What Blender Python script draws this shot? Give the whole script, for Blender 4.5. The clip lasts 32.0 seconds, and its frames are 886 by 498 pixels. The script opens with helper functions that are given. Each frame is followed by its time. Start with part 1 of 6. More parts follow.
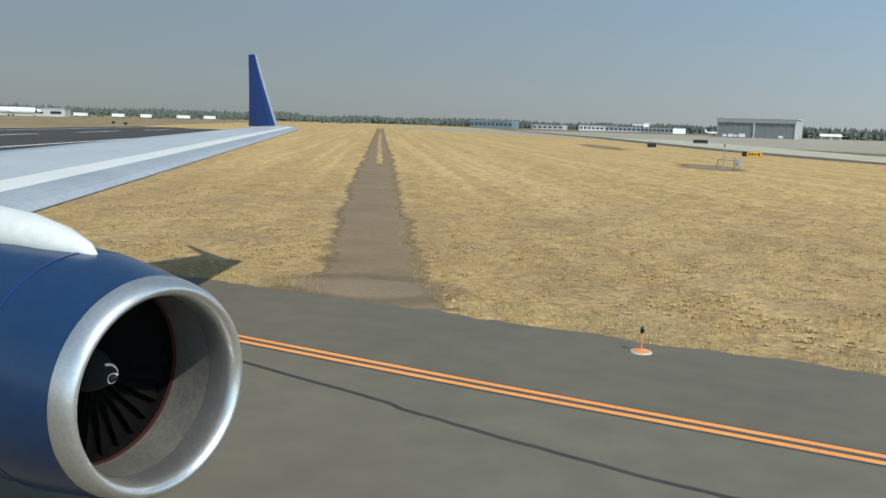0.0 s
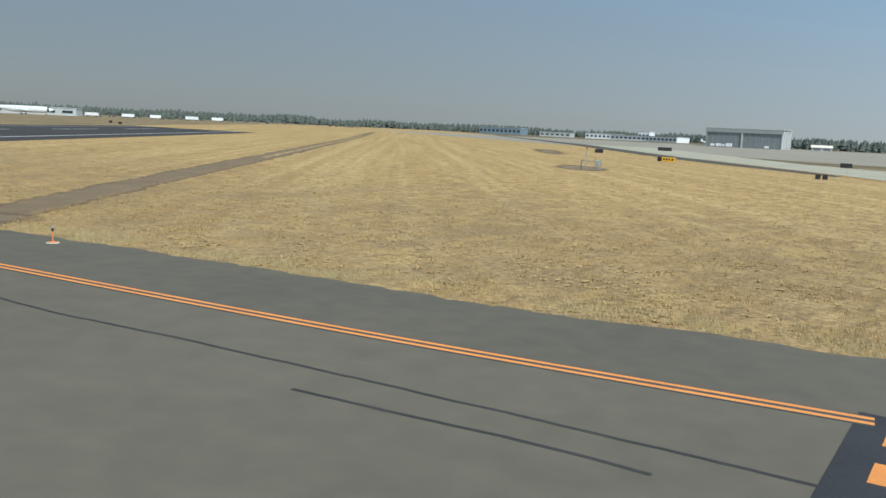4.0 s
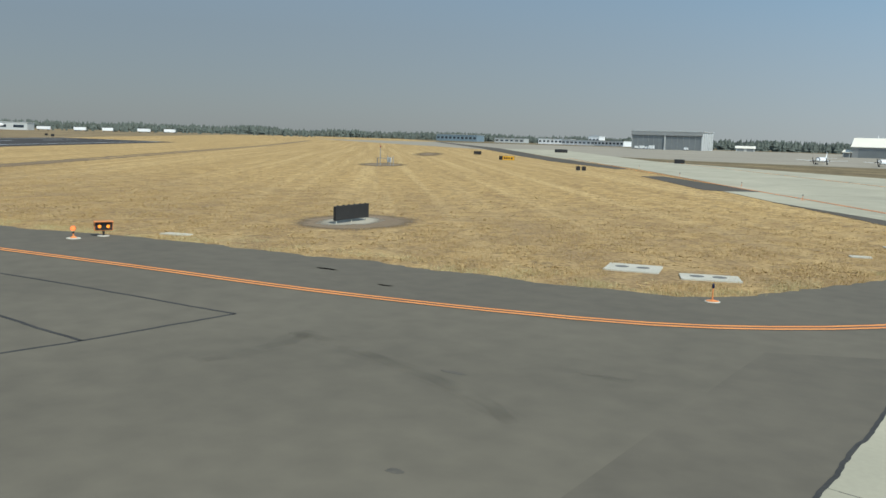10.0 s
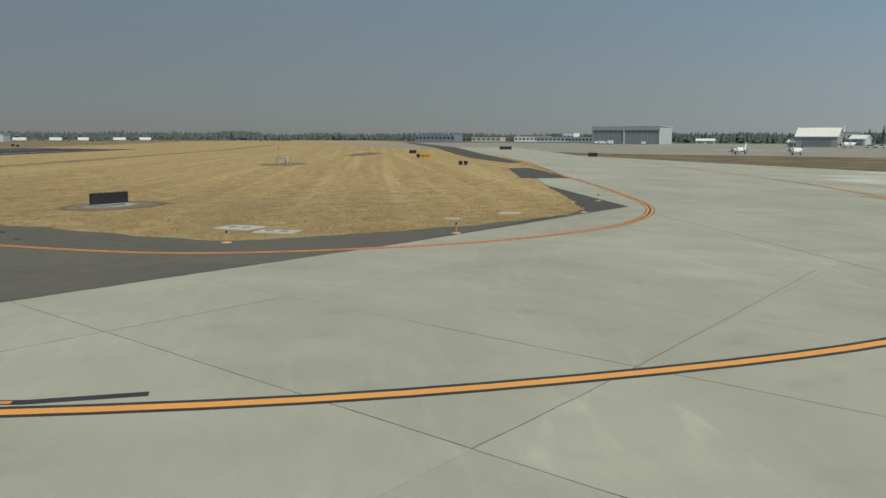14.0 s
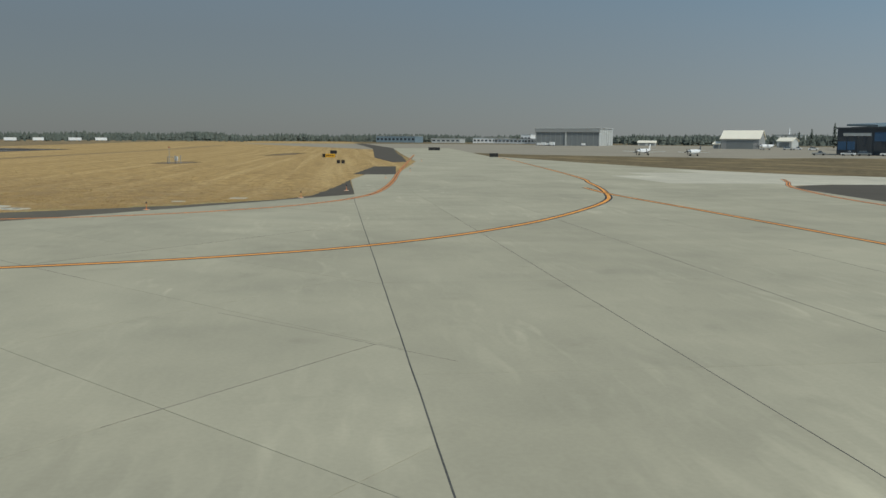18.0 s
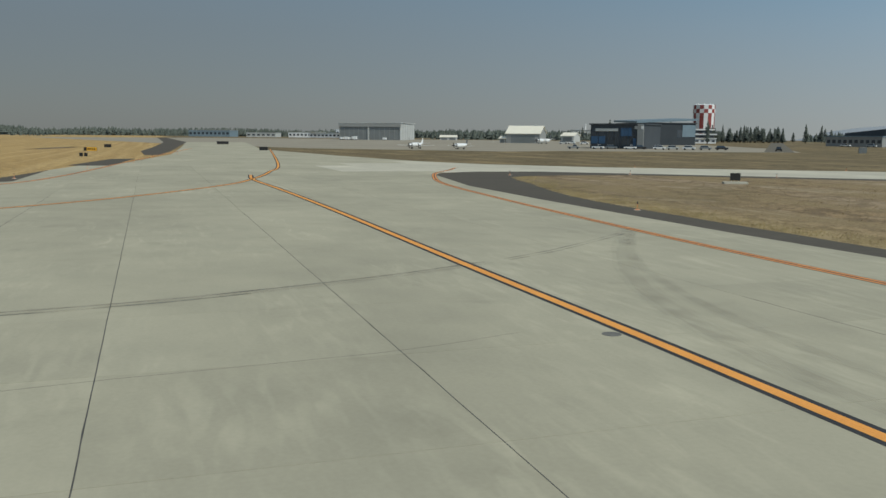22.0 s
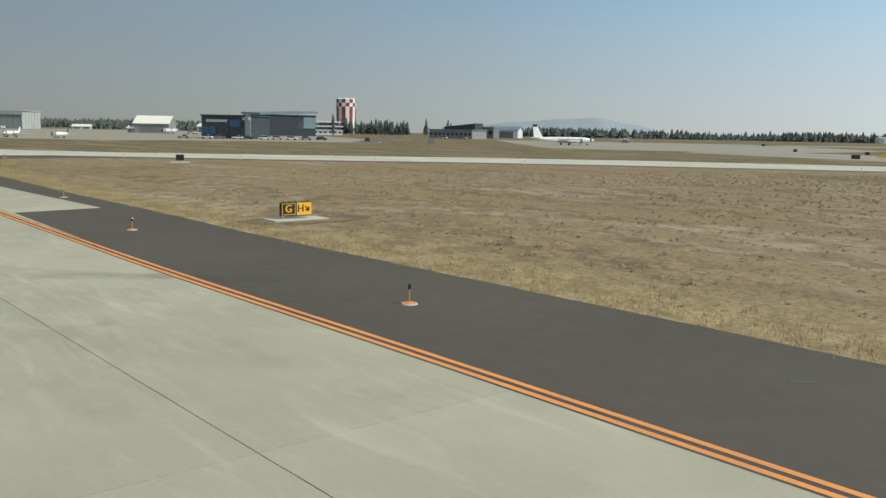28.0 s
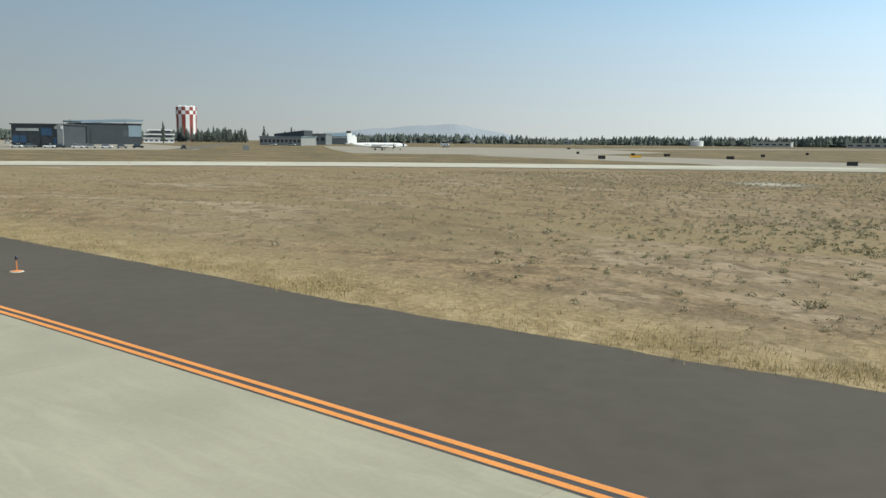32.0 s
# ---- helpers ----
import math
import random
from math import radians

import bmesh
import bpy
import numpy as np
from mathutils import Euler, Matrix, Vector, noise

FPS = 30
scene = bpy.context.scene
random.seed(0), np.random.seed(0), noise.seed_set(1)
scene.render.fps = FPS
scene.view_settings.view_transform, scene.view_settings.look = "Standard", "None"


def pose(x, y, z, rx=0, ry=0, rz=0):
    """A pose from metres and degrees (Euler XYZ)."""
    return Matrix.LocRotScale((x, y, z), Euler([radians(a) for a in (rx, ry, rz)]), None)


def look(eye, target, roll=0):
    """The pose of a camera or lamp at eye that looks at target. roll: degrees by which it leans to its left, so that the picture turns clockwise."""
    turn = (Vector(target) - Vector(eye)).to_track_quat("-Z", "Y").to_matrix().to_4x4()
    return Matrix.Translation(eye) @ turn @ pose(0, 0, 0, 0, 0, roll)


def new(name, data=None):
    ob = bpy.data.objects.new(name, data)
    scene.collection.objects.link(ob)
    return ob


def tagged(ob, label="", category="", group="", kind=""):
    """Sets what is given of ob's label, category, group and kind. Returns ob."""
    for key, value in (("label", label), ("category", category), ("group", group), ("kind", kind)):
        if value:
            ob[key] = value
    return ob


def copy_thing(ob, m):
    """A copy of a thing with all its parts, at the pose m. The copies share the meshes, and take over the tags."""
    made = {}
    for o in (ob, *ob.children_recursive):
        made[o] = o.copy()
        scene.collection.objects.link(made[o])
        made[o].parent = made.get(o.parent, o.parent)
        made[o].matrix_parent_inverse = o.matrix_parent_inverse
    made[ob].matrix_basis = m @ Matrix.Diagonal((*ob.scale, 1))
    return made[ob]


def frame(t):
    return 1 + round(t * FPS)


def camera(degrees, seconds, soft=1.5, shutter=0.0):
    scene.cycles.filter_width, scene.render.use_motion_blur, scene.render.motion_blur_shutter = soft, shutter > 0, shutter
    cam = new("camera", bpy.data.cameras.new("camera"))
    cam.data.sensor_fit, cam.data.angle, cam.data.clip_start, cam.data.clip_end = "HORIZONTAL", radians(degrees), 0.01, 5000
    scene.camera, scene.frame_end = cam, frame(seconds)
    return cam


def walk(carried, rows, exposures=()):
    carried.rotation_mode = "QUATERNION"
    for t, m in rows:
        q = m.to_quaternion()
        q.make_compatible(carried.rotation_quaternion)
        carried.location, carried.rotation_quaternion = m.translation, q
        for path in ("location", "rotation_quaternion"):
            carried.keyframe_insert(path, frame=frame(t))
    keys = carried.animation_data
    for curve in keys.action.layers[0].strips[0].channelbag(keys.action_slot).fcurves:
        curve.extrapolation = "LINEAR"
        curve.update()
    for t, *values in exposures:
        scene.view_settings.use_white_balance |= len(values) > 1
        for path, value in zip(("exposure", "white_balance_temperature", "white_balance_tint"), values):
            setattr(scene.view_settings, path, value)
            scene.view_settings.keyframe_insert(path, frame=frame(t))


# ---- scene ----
cam = camera(55.10, 32.0)
EYE = 4.68
# seconds, x, y, yaw, pitch, roll
PATH = [
    (0.0, -21.49, -15.36, 31.68, -8.33, 1.75),
    (0.5, -18.43, -15.41, 32.02, -8.04, 1.65),
    (1.0, -15.41, -15.46, 32.32, -8.11, 2.15),
    (1.5, -12.44, -15.47, 32.63, -8.00, 2.12),
    (2.0, -9.55, -15.52, 32.86, -7.96, 2.40),
    (2.5, -6.70, -15.57, 33.08, -7.97, 2.66),
    (4.5, 3.84, -15.87, 33.00, -7.98, 2.70),
    (5.0, 6.75, -15.99, 32.94, -7.71, 1.83),
    (5.5, 9.59, -16.07, 32.77, -7.83, 2.38),
    (6.0, 12.44, -16.15, 32.60, -7.88, 2.58),
    (6.5, 15.31, -16.28, 32.41, -7.87, 2.31),
    (7.0, 18.14, -16.42, 32.25, -7.88, 2.28),
    (7.5, 20.94, -16.55, 32.14, -7.82, 2.17),
    (8.0, 23.76, -16.73, 32.05, -7.75, 2.07),
    (8.5, 26.61, -17.03, 31.89, -7.71, 2.01),
    (9.0, 29.50, -17.38, 31.72, -7.55, 1.76),
    (9.5, 32.34, -17.69, 31.67, -7.48, 1.85),
    (10.0, 35.02, -17.91, 31.54, -7.37, 1.74),
    (10.5, 37.65, -18.08, 31.42, -7.36, 1.73),
    (11.0, 40.30, -18.23, 31.32, -7.31, 1.79),
    (11.5, 43.01, -18.45, 31.24, -7.23, 1.70),
    (12.0, 45.77, -18.74, 31.23, -7.32, 0.40),
    (12.5, 48.56, -18.99, 31.19, -7.28, 0.46),
    (13.0, 51.36, -19.20, 31.19, -7.25, 0.12),
    (13.5, 54.15, -19.38, 31.10, -7.30, 0.31),
    (14.0, 56.94, -19.59, 31.06, -7.33, 0.21),
    (14.5, 59.74, -19.86, 31.03, -7.32, 0.33),
    (16.5, 71.43, -21.18, 30.52, -7.31, 0.37),
    (17.0, 74.45, -21.58, 30.23, -7.29, 0.29),
    (17.5, 77.44, -21.98, 29.80, -7.27, 0.31),
    (18.0, 80.39, -22.36, 29.23, -7.23, 0.39),
    (18.5, 83.33, -22.77, 28.48, -7.24, 0.35),
    (19.0, 86.22, -23.26, 27.54, -7.27, 0.31),
    (19.5, 88.98, -23.90, 25.55, -7.36, 0.32),
    (20.0, 91.72, -24.61, 23.64, -7.44, 0.40),
    (20.5, 94.53, -25.31, 22.17, -7.48, 0.33),
    (21.0, 97.44, -25.95, 20.78, -7.56, 0.51),
    (21.5, 100.23, -26.72, 19.37, -7.49, 0.52),
    (22.0, 102.97, -27.54, 17.82, -7.51, 0.50),
    (22.5, 105.53, -28.54, 16.28, -7.41, 0.44),
    (23.0, 108.09, -29.70, 14.81, -7.40, 0.48),
    (23.5, 110.72, -30.96, 13.33, -7.42, 0.63),
    (24.0, 113.27, -32.45, 11.79, -7.38, 0.67),
    (24.5, 115.87, -34.04, 10.10, -7.49, 1.23),
    (25.0, 118.43, -35.73, 8.39, -7.46, 0.81),
    (25.5, 121.06, -37.42, 6.66, -7.45, 1.21),
    (27.5, 130.98, -46.69, -1.42, -7.71, 0.91),
    (28.0, 133.31, -49.17, -3.71, -7.77, 1.09),
    (28.5, 135.56, -51.65, -5.77, -7.74, 1.25),
    (29.0, 137.69, -54.21, -7.46, -7.72, 1.49),
    (29.5, 139.87, -56.93, -9.17, -7.75, 1.37),
    (30.0, 142.15, -59.77, -10.56, -7.61, 1.37),
    (30.5, 144.54, -62.63, -11.38, -7.46, 0.59),
    (31.0, 146.96, -65.48, -11.47, -7.37, 0.56),
    (31.5, 149.38, -68.32, -12.21, -7.26, 0.73),
    (32.0, 151.82, -71.16, -12.76, -7.20, 0.56),
]
# ---- end of path


def seat(x, y, yaw, pitch, roll):
    return (Matrix.Translation((x, y, EYE)) @ Matrix.Rotation(radians(yaw), 4, "Z")
            @ Matrix.Rotation(radians(90 + pitch), 4, "X") @ Matrix.Rotation(radians(roll), 4, "Z"))


walk(cam, [(t, seat(*p)) for t, *p in PATH], ((0, 0.2, 6150, 5), (4, 0.15, 6000, 5), (9, 0.13, 6050, 5), (11, 0.06, 6250, 5), (12, -0.13, 6300, 5), (13.5, -0.3, 6350, 5), (16, -0.47, 6420, 5), (22, -0.45, 6450, 5), (25, -0.38, 6500, 5), (28, -0.08, 6580, 5), (29, 0.08, 6600, 5), (32, 0.15, 6600, 5)))

# ---- light ----
SUN_AZ, SUN_EL = -23.0, 47.0   # degrees: azimuth from +x towards +y
world = bpy.data.worlds.new("world")
scene.world = world
world.use_nodes = True
wn = world.node_tree.nodes
sky = wn.new("ShaderNodeTexSky")
sky.sky_type, sky.sun_disc = "NISHITA", False
sky.sun_elevation, sky.sun_rotation = radians(SUN_EL), radians(90 - SUN_AZ)
sky.air_density, sky.dust_density, sky.ozone_density = 1.0, 0.6, 2.0
wn["Background"].inputs[1].default_value = 0.075
wl = world.node_tree.links


def world_math(kind, a, b):
    x = wn.new("ShaderNodeMath")
    x.operation = kind
    for i, v in enumerate((a, b)):
        if isinstance(v, float):
            x.inputs[i].default_value = v
        else:
            wl.new(v, x.inputs[i])
    return x.outputs[0]


def world_ramp(v, a, b, lo, hi):
    x = wn.new("ShaderNodeMapRange")
    for i, q in enumerate((a, b, lo, hi)):
        x.inputs[i + 1].default_value = q
    wl.new(v, x.inputs[0])
    return x.outputs[0]


# thin wildfire smoke greys the sky, thickest near the horizon and to the west
at, axes, sunward = wn.new("ShaderNodeTexCoord"), wn.new("ShaderNodeSeparateXYZ"), wn.new("ShaderNodeVectorMath")
wl.new(at.outputs["Generated"], axes.inputs[0]), wl.new(at.outputs["Generated"], sunward.inputs[0])
sunward.operation = "DOT_PRODUCT"
sunward.inputs[1].default_value = (math.cos(radians(SUN_AZ)) * math.cos(radians(SUN_EL)), math.sin(radians(SUN_AZ)) * math.cos(radians(SUN_EL)), math.sin(radians(SUN_EL)))
glow = world_math("POWER", 4.5, sunward.outputs["Value"])
clear = world_math("MULTIPLY", world_ramp(axes.outputs[2], 0.0, 0.17, 0.0, 1.0), world_ramp(axes.outputs[0], -0.65, 0.1, 0.5, 1.0))
haze, tone, smoke = wn.new("ShaderNodeMix"), wn.new("ShaderNodeVectorMath"), wn.new("ShaderNodeMix")
haze.data_type, smoke.data_type, tone.operation = "RGBA", "RGBA", "SCALE"
haze.inputs[6].default_value, haze.inputs[7].default_value = (8.1, 8.5, 8.75, 1), (4.2, 6.6, 9.1, 1)
wl.new(clear, haze.inputs[0]), wl.new(haze.outputs[2], tone.inputs[0]), wl.new(glow, tone.inputs["Scale"])
wl.new(world_ramp(axes.outputs[2], 0.12, 0.5, 0.85, 0.15), smoke.inputs[0])
wl.new(sky.outputs[0], smoke.inputs[6]), wl.new(tone.outputs[0], smoke.inputs[7])
wl.new(smoke.outputs[2], wn["Background"].inputs[0])
sun_data = bpy.data.lights.new("sun", "SUN")
sun_data.energy, sun_data.angle, sun_data.color = 3.5, radians(0.6), (1.0, 0.95, 0.86)
sun = new("sun", sun_data)
az, el = radians(SUN_AZ), radians(SUN_EL)
sun.matrix_world = look((0, 0, 60), (-math.cos(az) * math.cos(el), -math.sin(az) * math.cos(el), 60 - math.sin(el)))

# ---- materials ----


def mat(name, base, rough=0.8, vary=None, scale=1.0, fine=40.0, amount=0.25, bump=0.0, metal=0.0, stretch=(1, 1, 1), spec=0.3):
    """A surface with a base colour that varies at two scales towards another colour, with fine relief."""
    m = bpy.data.materials.new(name)
    m.use_nodes = True
    nt = m.node_tree
    n, l = nt.nodes, nt.links
    b = n["Principled BSDF"]
    b.inputs["Roughness"].default_value, b.inputs["Metallic"].default_value = rough, metal
    b.inputs["Specular IOR Level"].default_value = spec
    b.inputs["Base Color"].default_value = (*base, 1)
    if vary:
        tc, mp = n.new("ShaderNodeTexCoord"), n.new("ShaderNodeMapping")
        mp.inputs["Scale"].default_value = stretch
        l.new(tc.outputs["Object"], mp.inputs[0])
        big, small = n.new("ShaderNodeTexNoise"), n.new("ShaderNodeTexNoise")
        for node, s, d in ((big, scale, 5), (small, fine, 3)):
            node.inputs["Scale"].default_value, node.inputs["Detail"].default_value = s, d
            l.new(mp.outputs[0], node.inputs["Vector"])
        add = n.new("ShaderNodeMath")
        add.operation = "ADD"
        l.new(big.outputs[0], add.inputs[0]), l.new(small.outputs[0], add.inputs[1])
        rng = n.new("ShaderNodeMapRange")
        rng.inputs[1].default_value, rng.inputs[2].default_value = 1 - amount, 1 + amount
        l.new(add.outputs[0], rng.inputs[0])
        mix = n.new("ShaderNodeMix")
        mix.data_type = "RGBA"
        mix.inputs[6].default_value, mix.inputs[7].default_value = (*base, 1), (*vary, 1)
        l.new(rng.outputs[0], mix.inputs[0]), l.new(mix.outputs[2], b.inputs["Base Color"])
        if bump:
            bm_ = n.new("ShaderNodeBump")
            bm_.inputs["Strength"].default_value, bm_.inputs["Distance"].default_value = bump, 0.02
            l.new(small.outputs[0], bm_.inputs["Height"]), l.new(bm_.outputs[0], b.inputs["Normal"])
    return m


M_ASPHALT = mat("asphalt", (0.163, 0.142, 0.102), 0.9, (0.126, 0.110, 0.08), 0.12, 1.2, 0.3, 0.0)
M_SHOULDER = mat("dark_asphalt", (0.106, 0.090, 0.067), 0.9, (0.086, 0.073, 0.054), 0.15, 1.6, 0.3, 0.0)
M_RUNWAY = mat("runway_asphalt", (0.062, 0.055, 0.047), 0.9, (0.046, 0.041, 0.036), 0.05, 6, 0.3)
M_YELLOW = mat("yellow_paint", (0.88, 0.345, 0.085), 0.7, (0.72, 0.27, 0.07), 0.6, 25, 0.25)
M_GOLD = mat("golden_yellow_paint", (0.92, 0.405, 0.09), 0.7, (0.80, 0.335, 0.072), 0.6, 25, 0.25)
M_BLACK = mat("black_paint", (0.032, 0.032, 0.035), 0.8, (0.055, 0.054, 0.052), 0.7, 20, 0.3)
M_WORNBLACK = mat("worn_black_paint", (0.062, 0.060, 0.058), 0.85, (0.10, 0.095, 0.088), 0.7, 20, 0.3)
M_SEAL = mat("joint_sealant", (0.06, 0.058, 0.055), 0.8, (0.12, 0.115, 0.10), 0.8, 12, 0.3)
M_MANHOLE = mat("worn_iron", (0.13, 0.125, 0.11), 0.7, (0.19, 0.18, 0.155), 3, 30, 0.3)
M_TAR = mat("crack_sealant", (0.036, 0.034, 0.031), 0.75, (0.065, 0.060, 0.052), 0.7, 14, 0.3)
M_PAINTW = mat("white_road_paint", (0.7, 0.7, 0.68), 0.7, (0.5, 0.5, 0.48), 0.4, 9, 0.3)
M_PAD = mat("pad_concrete", (0.58, 0.54, 0.44), 0.9, (0.46, 0.43, 0.34), 0.8, 12, 0.3)
M_APRON = mat("apron_concrete", (0.36, 0.315, 0.235), 0.9, (0.28, 0.245, 0.185), 0.03, 0.6, 0.3)
M_WALL = mat("grey_metal_wall", (0.30, 0.30, 0.28), 0.55, (0.25, 0.25, 0.235), 0.12, 3, 0.3)
M_DOOR = mat("hangar_door_metal", (0.205, 0.215, 0.21), 0.5, (0.17, 0.18, 0.175), 0.15, 3, 0.3)
M_WALL2 = mat("pale_metal_wall", (0.48, 0.48, 0.45), 0.55, (0.42, 0.42, 0.39), 0.15, 3, 0.3)
M_RED = mat("red_paint", (0.30, 0.06, 0.05), 0.6, (0.24, 0.055, 0.045), 0.2, 2, 0.3)
M_WHITE = mat("white_paint", (0.78, 0.77, 0.74), 0.5, (0.68, 0.67, 0.64), 0.4, 6, 0.3)
M_ROOFW = mat("cream_roof", (0.88, 0.82, 0.67), 0.5, (0.80, 0.74, 0.60), 0.2, 3, 0.3)
M_ROOFB = mat("blue_grey_roof", (0.19, 0.25, 0.28), 0.5, (0.15, 0.20, 0.23), 0.2, 3, 0.3)
# slate, dark and blue walls: colours lifted and dulled to imitate haze
M_HAZED_SLATE = mat("hazed_slate_wall", (0.056, 0.063, 0.068), 0.7, (0.045, 0.051, 0.056), 0.2, 3, 0.3, spec=0.12)
M_HAZED_DARKWALL = mat("hazed_dark_wall", (0.07, 0.077, 0.083), 0.7, (0.055, 0.061, 0.067), 0.2, 3, 0.3, spec=0.15)
M_HAZED_BLUEWALL = mat("blue_wall", (0.05, 0.105, 0.185), 0.5, (0.04, 0.085, 0.15), 0.2, 3, 0.3)
M_GLASS = mat("dark_glass", (0.03, 0.04, 0.05), 0.12, spec=0.6)
# needle green is paled and greyed in the colour to imitate distance haze
M_HAZED_NEEDLE = mat("hazed_conifer_needles", (0.092, 0.106, 0.090), 0.95, (0.128, 0.140, 0.114), 0.15, 1.2, 0.3, spec=0.1)
M_BARK = mat("bark", (0.09, 0.065, 0.045), 0.95, (0.06, 0.045, 0.03), 2, 14, 0.3)
# the hills' pale blue-grey has the haze of distance painted into it
M_HAZED_HILL = mat("hazed_hill", (0.335, 0.36, 0.38), 1.0, (0.31, 0.335, 0.355), 0.003, 0.02, 0.3, spec=0.0)
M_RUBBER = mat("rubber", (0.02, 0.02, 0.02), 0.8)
M_METAL = mat("brushed_metal", (0.80, 0.77, 0.71), 0.34, (0.62, 0.60, 0.56), 1.5, 30, 0.3, metal=0.9)
M_NAVY = mat("navy_paint", (0.010, 0.031, 0.078), 0.24, (0.012, 0.038, 0.095), 0.5, 8, 0.3, spec=0.5)
M_WINGLET = mat("blue_winglet_paint", (0.012, 0.027, 0.12), 0.3, (0.015, 0.035, 0.14), 0.6, 8, 0.3, spec=0.5)
M_WINGGREY = mat("grey_wing_paint", (0.36, 0.38, 0.40), 0.42, (0.25, 0.265, 0.28), 0.9, 11, 0.35)
M_WINGTOP = mat("upper_wing_paint", (0.47, 0.49, 0.49), 0.42, (0.36, 0.375, 0.38), 0.7, 8, 0.4)
M_WINGPALE = mat("pale_wing_paint", (0.70, 0.69, 0.64), 0.4, (0.60, 0.59, 0.55), 0.9, 12, 0.3)
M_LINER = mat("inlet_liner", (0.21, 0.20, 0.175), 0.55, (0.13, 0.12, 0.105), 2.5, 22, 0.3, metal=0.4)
M_DARKRED = mat("dull_red_strip", (0.05, 0.016, 0.013), 0.6)
# the inlet's shade is put into this near-black blade colour
M_SHADED_BLADE = mat("shaded_fan_blade", (0.0075, 0.0068, 0.006), 0.8, (0.005, 0.005, 0.005), 3, 25, 0.3, spec=0.05)
M_ORANGE = mat("orange_paint", (0.80, 0.28, 0.08), 0.6, (0.62, 0.22, 0.07), 4, 30, 0.3)
M_LENS = mat("dark_blue_lens", (0.01, 0.012, 0.04), 0.15, spec=0.6)
M_SIGNK = mat("black_sign_metal", (0.018, 0.017, 0.016), 0.5, (0.03, 0.028, 0.026), 2, 20, 0.3)
M_SIGNY = mat("yellow_sign_face", (0.84, 0.45, 0.03), 0.4, (0.76, 0.40, 0.03), 2, 20, 0.3)
M_STRAW = mat("straw_blades", (0.47, 0.33, 0.14), 0.9, (0.33, 0.222, 0.095), 0.7, 4, 0.3)
M_TUSSOCK = mat("tussock_blades", (0.53, 0.38, 0.17), 0.9, (0.36, 0.25, 0.115), 0.6, 4, 0.3)
M_TUSSOCK2 = mat("field_tussock_blades", (0.38, 0.29, 0.155), 0.9, (0.28, 0.208, 0.11), 0.5, 4, 0.3)
M_PALE = mat("pale_grass_blades", (0.52, 0.43, 0.22), 0.9, (0.40, 0.33, 0.15), 0.4, 4, 0.3)
M_SHRUB = mat("olive_shrub", (0.30, 0.26, 0.165), 0.9, (0.40, 0.335, 0.21), 0.4, 3, 0.3)
M_BUSH = mat("grey_green_bush", (0.29, 0.265, 0.155), 0.9, (0.38, 0.33, 0.195), 0.4, 3, 0.3)
M_VERGE = mat("verge_blades", (0.44, 0.345, 0.165), 0.9, (0.32, 0.255, 0.115), 0.3, 3, 0.3)
M_PURPLE = mat("purple_paint", (0.07, 0.03, 0.13), 0.4)


def lamp_mat(name, colour, power):
    m = bpy.data.materials.new(name)
    m.use_nodes = True
    b = m.node_tree.nodes["Principled BSDF"]
    b.inputs["Base Color"].default_value = (*colour, 1)
    b.inputs["Emission Color"].default_value, b.inputs["Emission Strength"].default_value = (*colour, 1), power
    return m


M_AMBER, M_REDLAMP = lamp_mat("amber_lamp", (1.0, 0.28, 0.02), 0.7), lamp_mat("red_lamp", (1.0, 0.12, 0.03), 2.0)


def field_vector(n, l, geo, along_scale, across_scale):
    """Coordinates along and across the parallel taxiway, scaled."""
    ds, dn, join = n.new("ShaderNodeVectorMath"), n.new("ShaderNodeVectorMath"), n.new("ShaderNodeCombineXYZ")
    for node, d in ((ds, (0.59 * along_scale, -0.807 * along_scale, 0)), (dn, (0.807 * across_scale, 0.59 * across_scale, 0))):
        node.operation, node.inputs[1].default_value = "DOT_PRODUCT", d
        l.new(geo.outputs["Position"], node.inputs[0])
    l.new(ds.outputs["Value"], join.inputs[0]), l.new(dn.outputs["Value"], join.inputs[1])
    return join.outputs[0]


